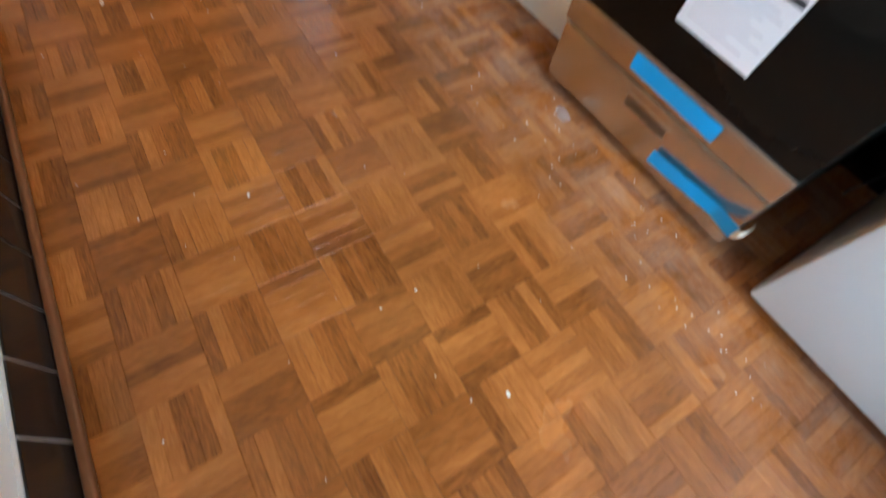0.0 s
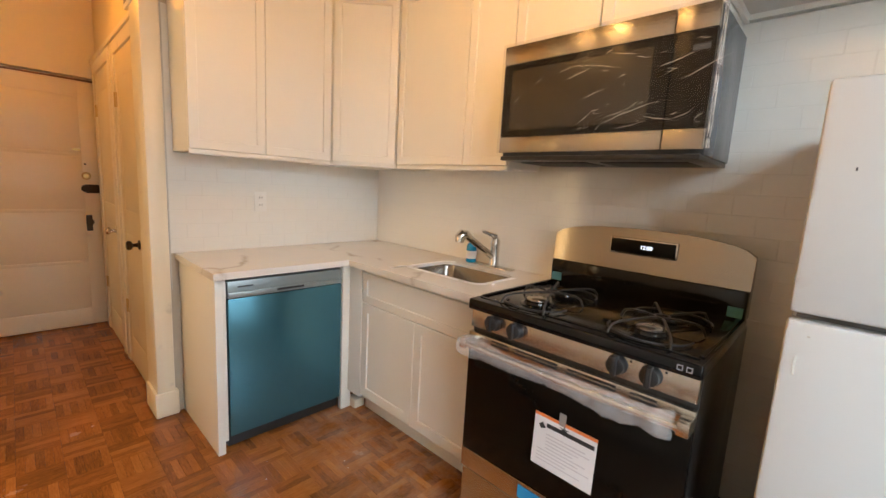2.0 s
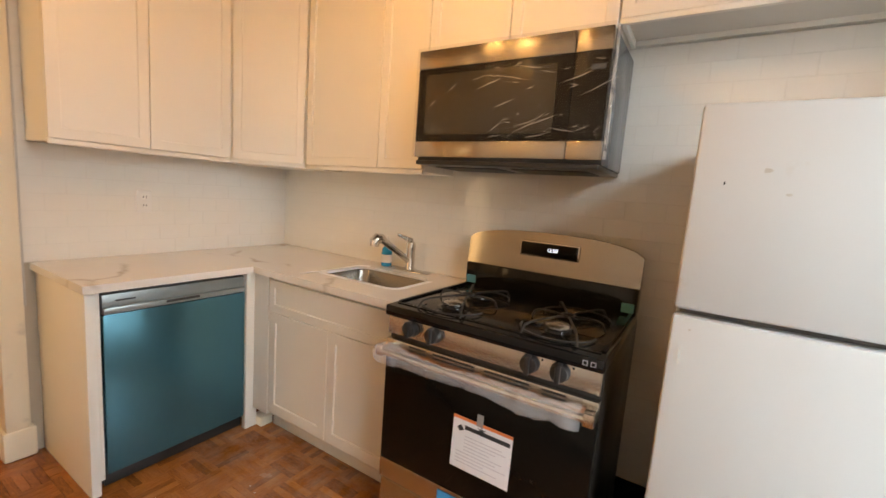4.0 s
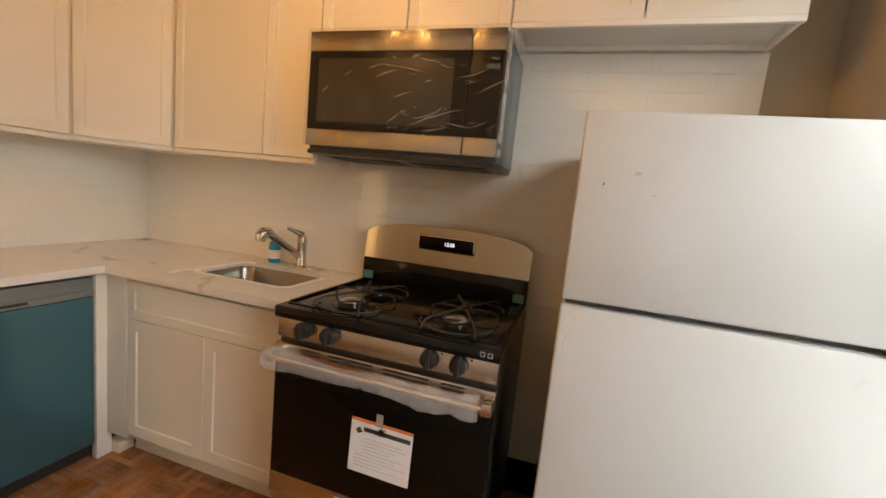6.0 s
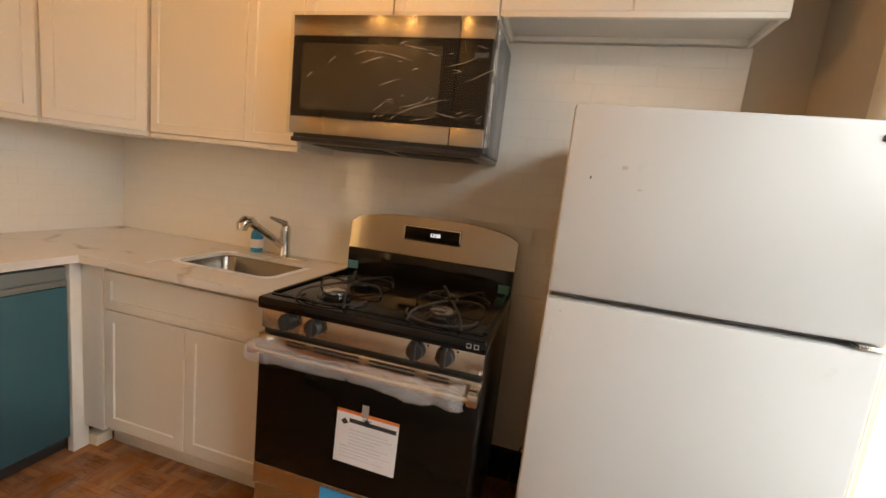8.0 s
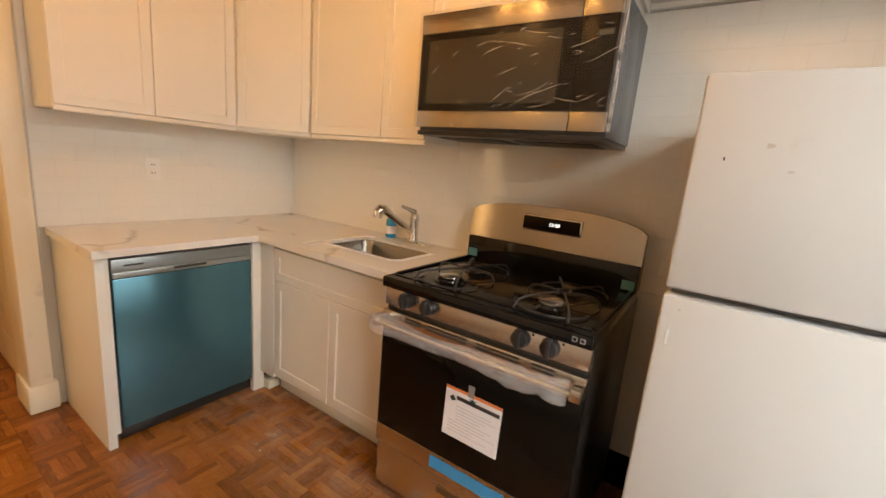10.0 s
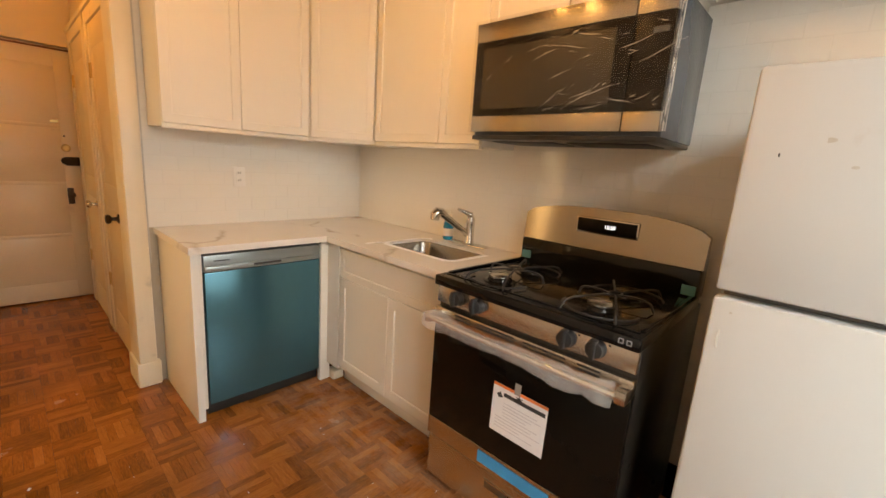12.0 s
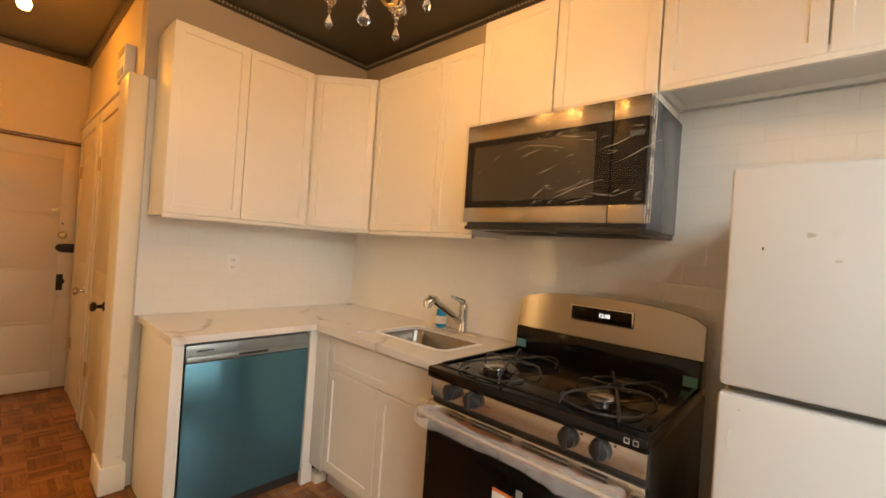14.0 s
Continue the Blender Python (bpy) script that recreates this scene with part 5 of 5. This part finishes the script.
def tile_wall(parent, mesh, lo, hi, z0, z1, place, skip=lambda u, z: False):
    """Running-bond tiles 150 x 73 mm with 2.5 mm joints between lo..hi and z0..z1."""
    row = 0
    z = z0
    while z + 0.02 < z1:
        h = min(0.073, z1 - z)
        u = lo - (0.076 if row % 2 else 0)
        while u < hi:
            a, b = max(u, lo), min(u + 0.1495, hi)
            if b - a > 0.02 and not skip((a + b) / 2, z + h / 2):
                ob = new("tile", mesh)
                ob.parent = parent
                ob.matrix_parent_inverse = Matrix.Translation(parent.location).inverted()
                tilt = (random.uniform(-0.25, 0.25), random.uniform(-0.25, 0.25))
                ob.matrix_basis = place((a + b) / 2, z + h / 2, tilt) @ Matrix.Diagonal(((b - a) / 0.1495, 1, h / 0.073, 1))
            u += 0.152
        z += 0.0755
        row += 1


bm = bmesh.new()
box(bm, -0.0752, 0.0752, -0.004, 0.004, -0.0369, 0.0369, 0.0016, 1)
t0 = part("tile", bm, TILE, angle=25)
tmesh = t0.data
bpy.data.objects.remove(t0)
bs = thing("backsplash_north", (1.2, WY, 1.1), "white glazed subway tile backsplash over the dishwasher worktop", "backsplash", "", "structure")
solid("grout_bed", GROUT, (0.493, WX - 0.0105, WY - 0.0126, WY - 0.001, CT1 + 0.001, UP0 + 0.01), (0.493, LEFT - 0.001, WY - 0.0126, WY - 0.001, UP0 + 0.0105, 2.11), parent=bs)
tile_wall(bs, tmesh, 0.495, WX - 0.012, CT1 + 0.003, UP0 + 0.008, lambda u, z, t: pose(u, WY - 0.009, z, t[0], 0, t[1]))
tile_wall(bs, tmesh, 0.495, LEFT, UP0 + 0.0105, 2.108, lambda u, z, t: pose(u, WY - 0.009, z, t[0], 0, t[1]))
be = thing("backsplash_east", (WX, 1.0, 1.1), "white glazed subway tiles behind range and fridge", "backsplash", "", "structure")
CHASE, STEP = 0.392, 0.014           # the wall steps forward south of this line
solid("grout_bed", GROUT, (WX - 0.0126, WX - 0.001, CHASE + 0.001, WY - 0.0122, CT1 + 0.001, UP0 + 0.01), (WX - 0.0126, WX - 0.001, CHASE + 0.001, END, UP0 + 0.011, 1.93),
      (WX - 0.0126 - STEP, WX - 0.001, -0.676, CHASE, CT1 + 0.001, 1.945), (WX - 0.0126 - STEP, WX - 0.001, -0.20, 0.13, 0.16, CT1), parent=be)
tile_wall(be, tmesh, CHASE + 0.002, WY - 0.012, CT1 + 0.003, 1.925, lambda u, z, t: pose(WX - 0.009, u, z, t[0], 0, -90 + t[1]), lambda u, z: z > UP0 or (z < 1.0 and u < 0.75))
tile_wall(be, tmesh, -0.674, CHASE, CT1 + 0.003, 1.945, lambda u, z, t: pose(WX - 0.009 - STEP, u, z, t[0], 0, -90 + t[1]),
          lambda u, z: (z > UP0 and u > 0.27) or (u < -0.25 and z < 1.5) or (z < 1.0 and u > 0.12))
tile_wall(be, tmesh, -0.198, 0.128, 0.162, CT1 - 0.002, lambda u, z, t: pose(WX - 0.009 - STEP, u, z, t[0], 0, -90 + t[1]))
tagged(solid("baseboard_dark", BLACKE, (WX - 0.034, WX - 0.001, SOUTH + 0.001, R0 + 0.1, 0, 0.155), bevel=0.003), "dark painted baseboard behind the range", "baseboard", "", "structure")

# parquet: six-inch basket-weave blocks of five strips
BLK = 0.1525
pq = thing("parquet", (0.5, 1.0, 0), "orange-brown basket-weave parquet, worn and dusty", "parquet", "", "structure")
SW = BLK / 5


def strip_mesh(name, length, width):
    bm = bmesh.new()
    box(bm, -length / 2, length / 2, -width / 2, width / 2, -0.006, 0.0, 0.0006, 1)
    uvl = bm.loops.layers.uv.new("UVMap")
    for f in bm.faces:
        for lp in f.loops:
            lp[uvl].uv = (lp.vert.co.x, lp.vert.co.y)
    ob = part(name, bm, PARQUET)
    me = ob.data
    bpy.data.objects.remove(ob)
    return me


SMESH = strip_mesh("parquet_strip", BLK - 0.0007, SW - 0.0006)
v8, uv8, faces8, fuv = [], [], [], []
made = 0
ix0, iy0 = math.floor((-2.2 - 0.018) / BLK), math.floor((SOUTH - 0.235) / BLK)
for iy in range(iy0, math.ceil((4.36 - 0.235) / BLK)):
    for ix in range(ix0, math.ceil((WX - 0.018) / BLK)):
        cx, cy = 0.018 + (ix + 0.5) * BLK, 0.235 + (iy + 0.5) * BLK
        if cx < WEST + 0.02 and cy < 1.0:
            continue
        along_y = (ix + iy) % 2 == 0
        near = -0.36 < cx < 1.05 and -0.15 < cy < 1.25 and made < 300
        for k in range(5):
            off = (k - 2) * SW
            dz = -0.0015 + random.uniform(-0.0005, 0.0005)
            px, py = (cx + off, cy) if along_y else (cx, cy + off)
            if px < WEST + 0.012 and py < 1.93:
                continue
            m = pose(px, py, dz, random.uniform(-0.15, 0.15), random.uniform(-0.15, 0.15), (90 if along_y else 0) + random.uniform(-0.25, 0.25))
            if near:
                ob = new("parquet_strip", SMESH)
                ob.parent = pq
                ob.matrix_parent_inverse = Matrix.Translation(pq.location).inverted()
                ob.matrix_basis = m
                made += 1
            else:
                base = len(v8)
                hl2, hw2 = (BLK - 0.0007) / 2, (SW - 0.0006) / 2
                for z, inset in ((-0.006, 0), (-0.0006, 0), (0.0, 0.0006)):
                    for sx, sy in ((-1, -1), (1, -1), (1, 1), (-1, 1)):
                        lx, ly = sx * (hl2 - inset), sy * (hw2 - inset)
                        v8.append(m @ Vector((lx, ly, z)))
                        uv8.append((lx, ly))
                for r0 in (0, 4):
                    for q in range(4):
                        faces8.append((base + r0 + q, base + r0 + (q + 1) % 4, base + r0 + 4 + (q + 1) % 4, base + r0 + 4 + q))
                faces8.append((base + 8, base + 9, base + 10, base + 11))
me = bpy.data.meshes.new("parquet_rest")
me.from_pydata(v8, [], faces8)
layer = me.uv_layers.new(name="UVMap")
for lp in me.loops:
    layer.data[lp.index].uv = uv8[lp.vertex_index]
me.materials.append(PARQUET)
rest = new("parquet_rest", me)
rest.parent = pq
rest.matrix_parent_inverse = Matrix.Translation(pq.location).inverted()
tagged(rest, "", "", "", "stuff")
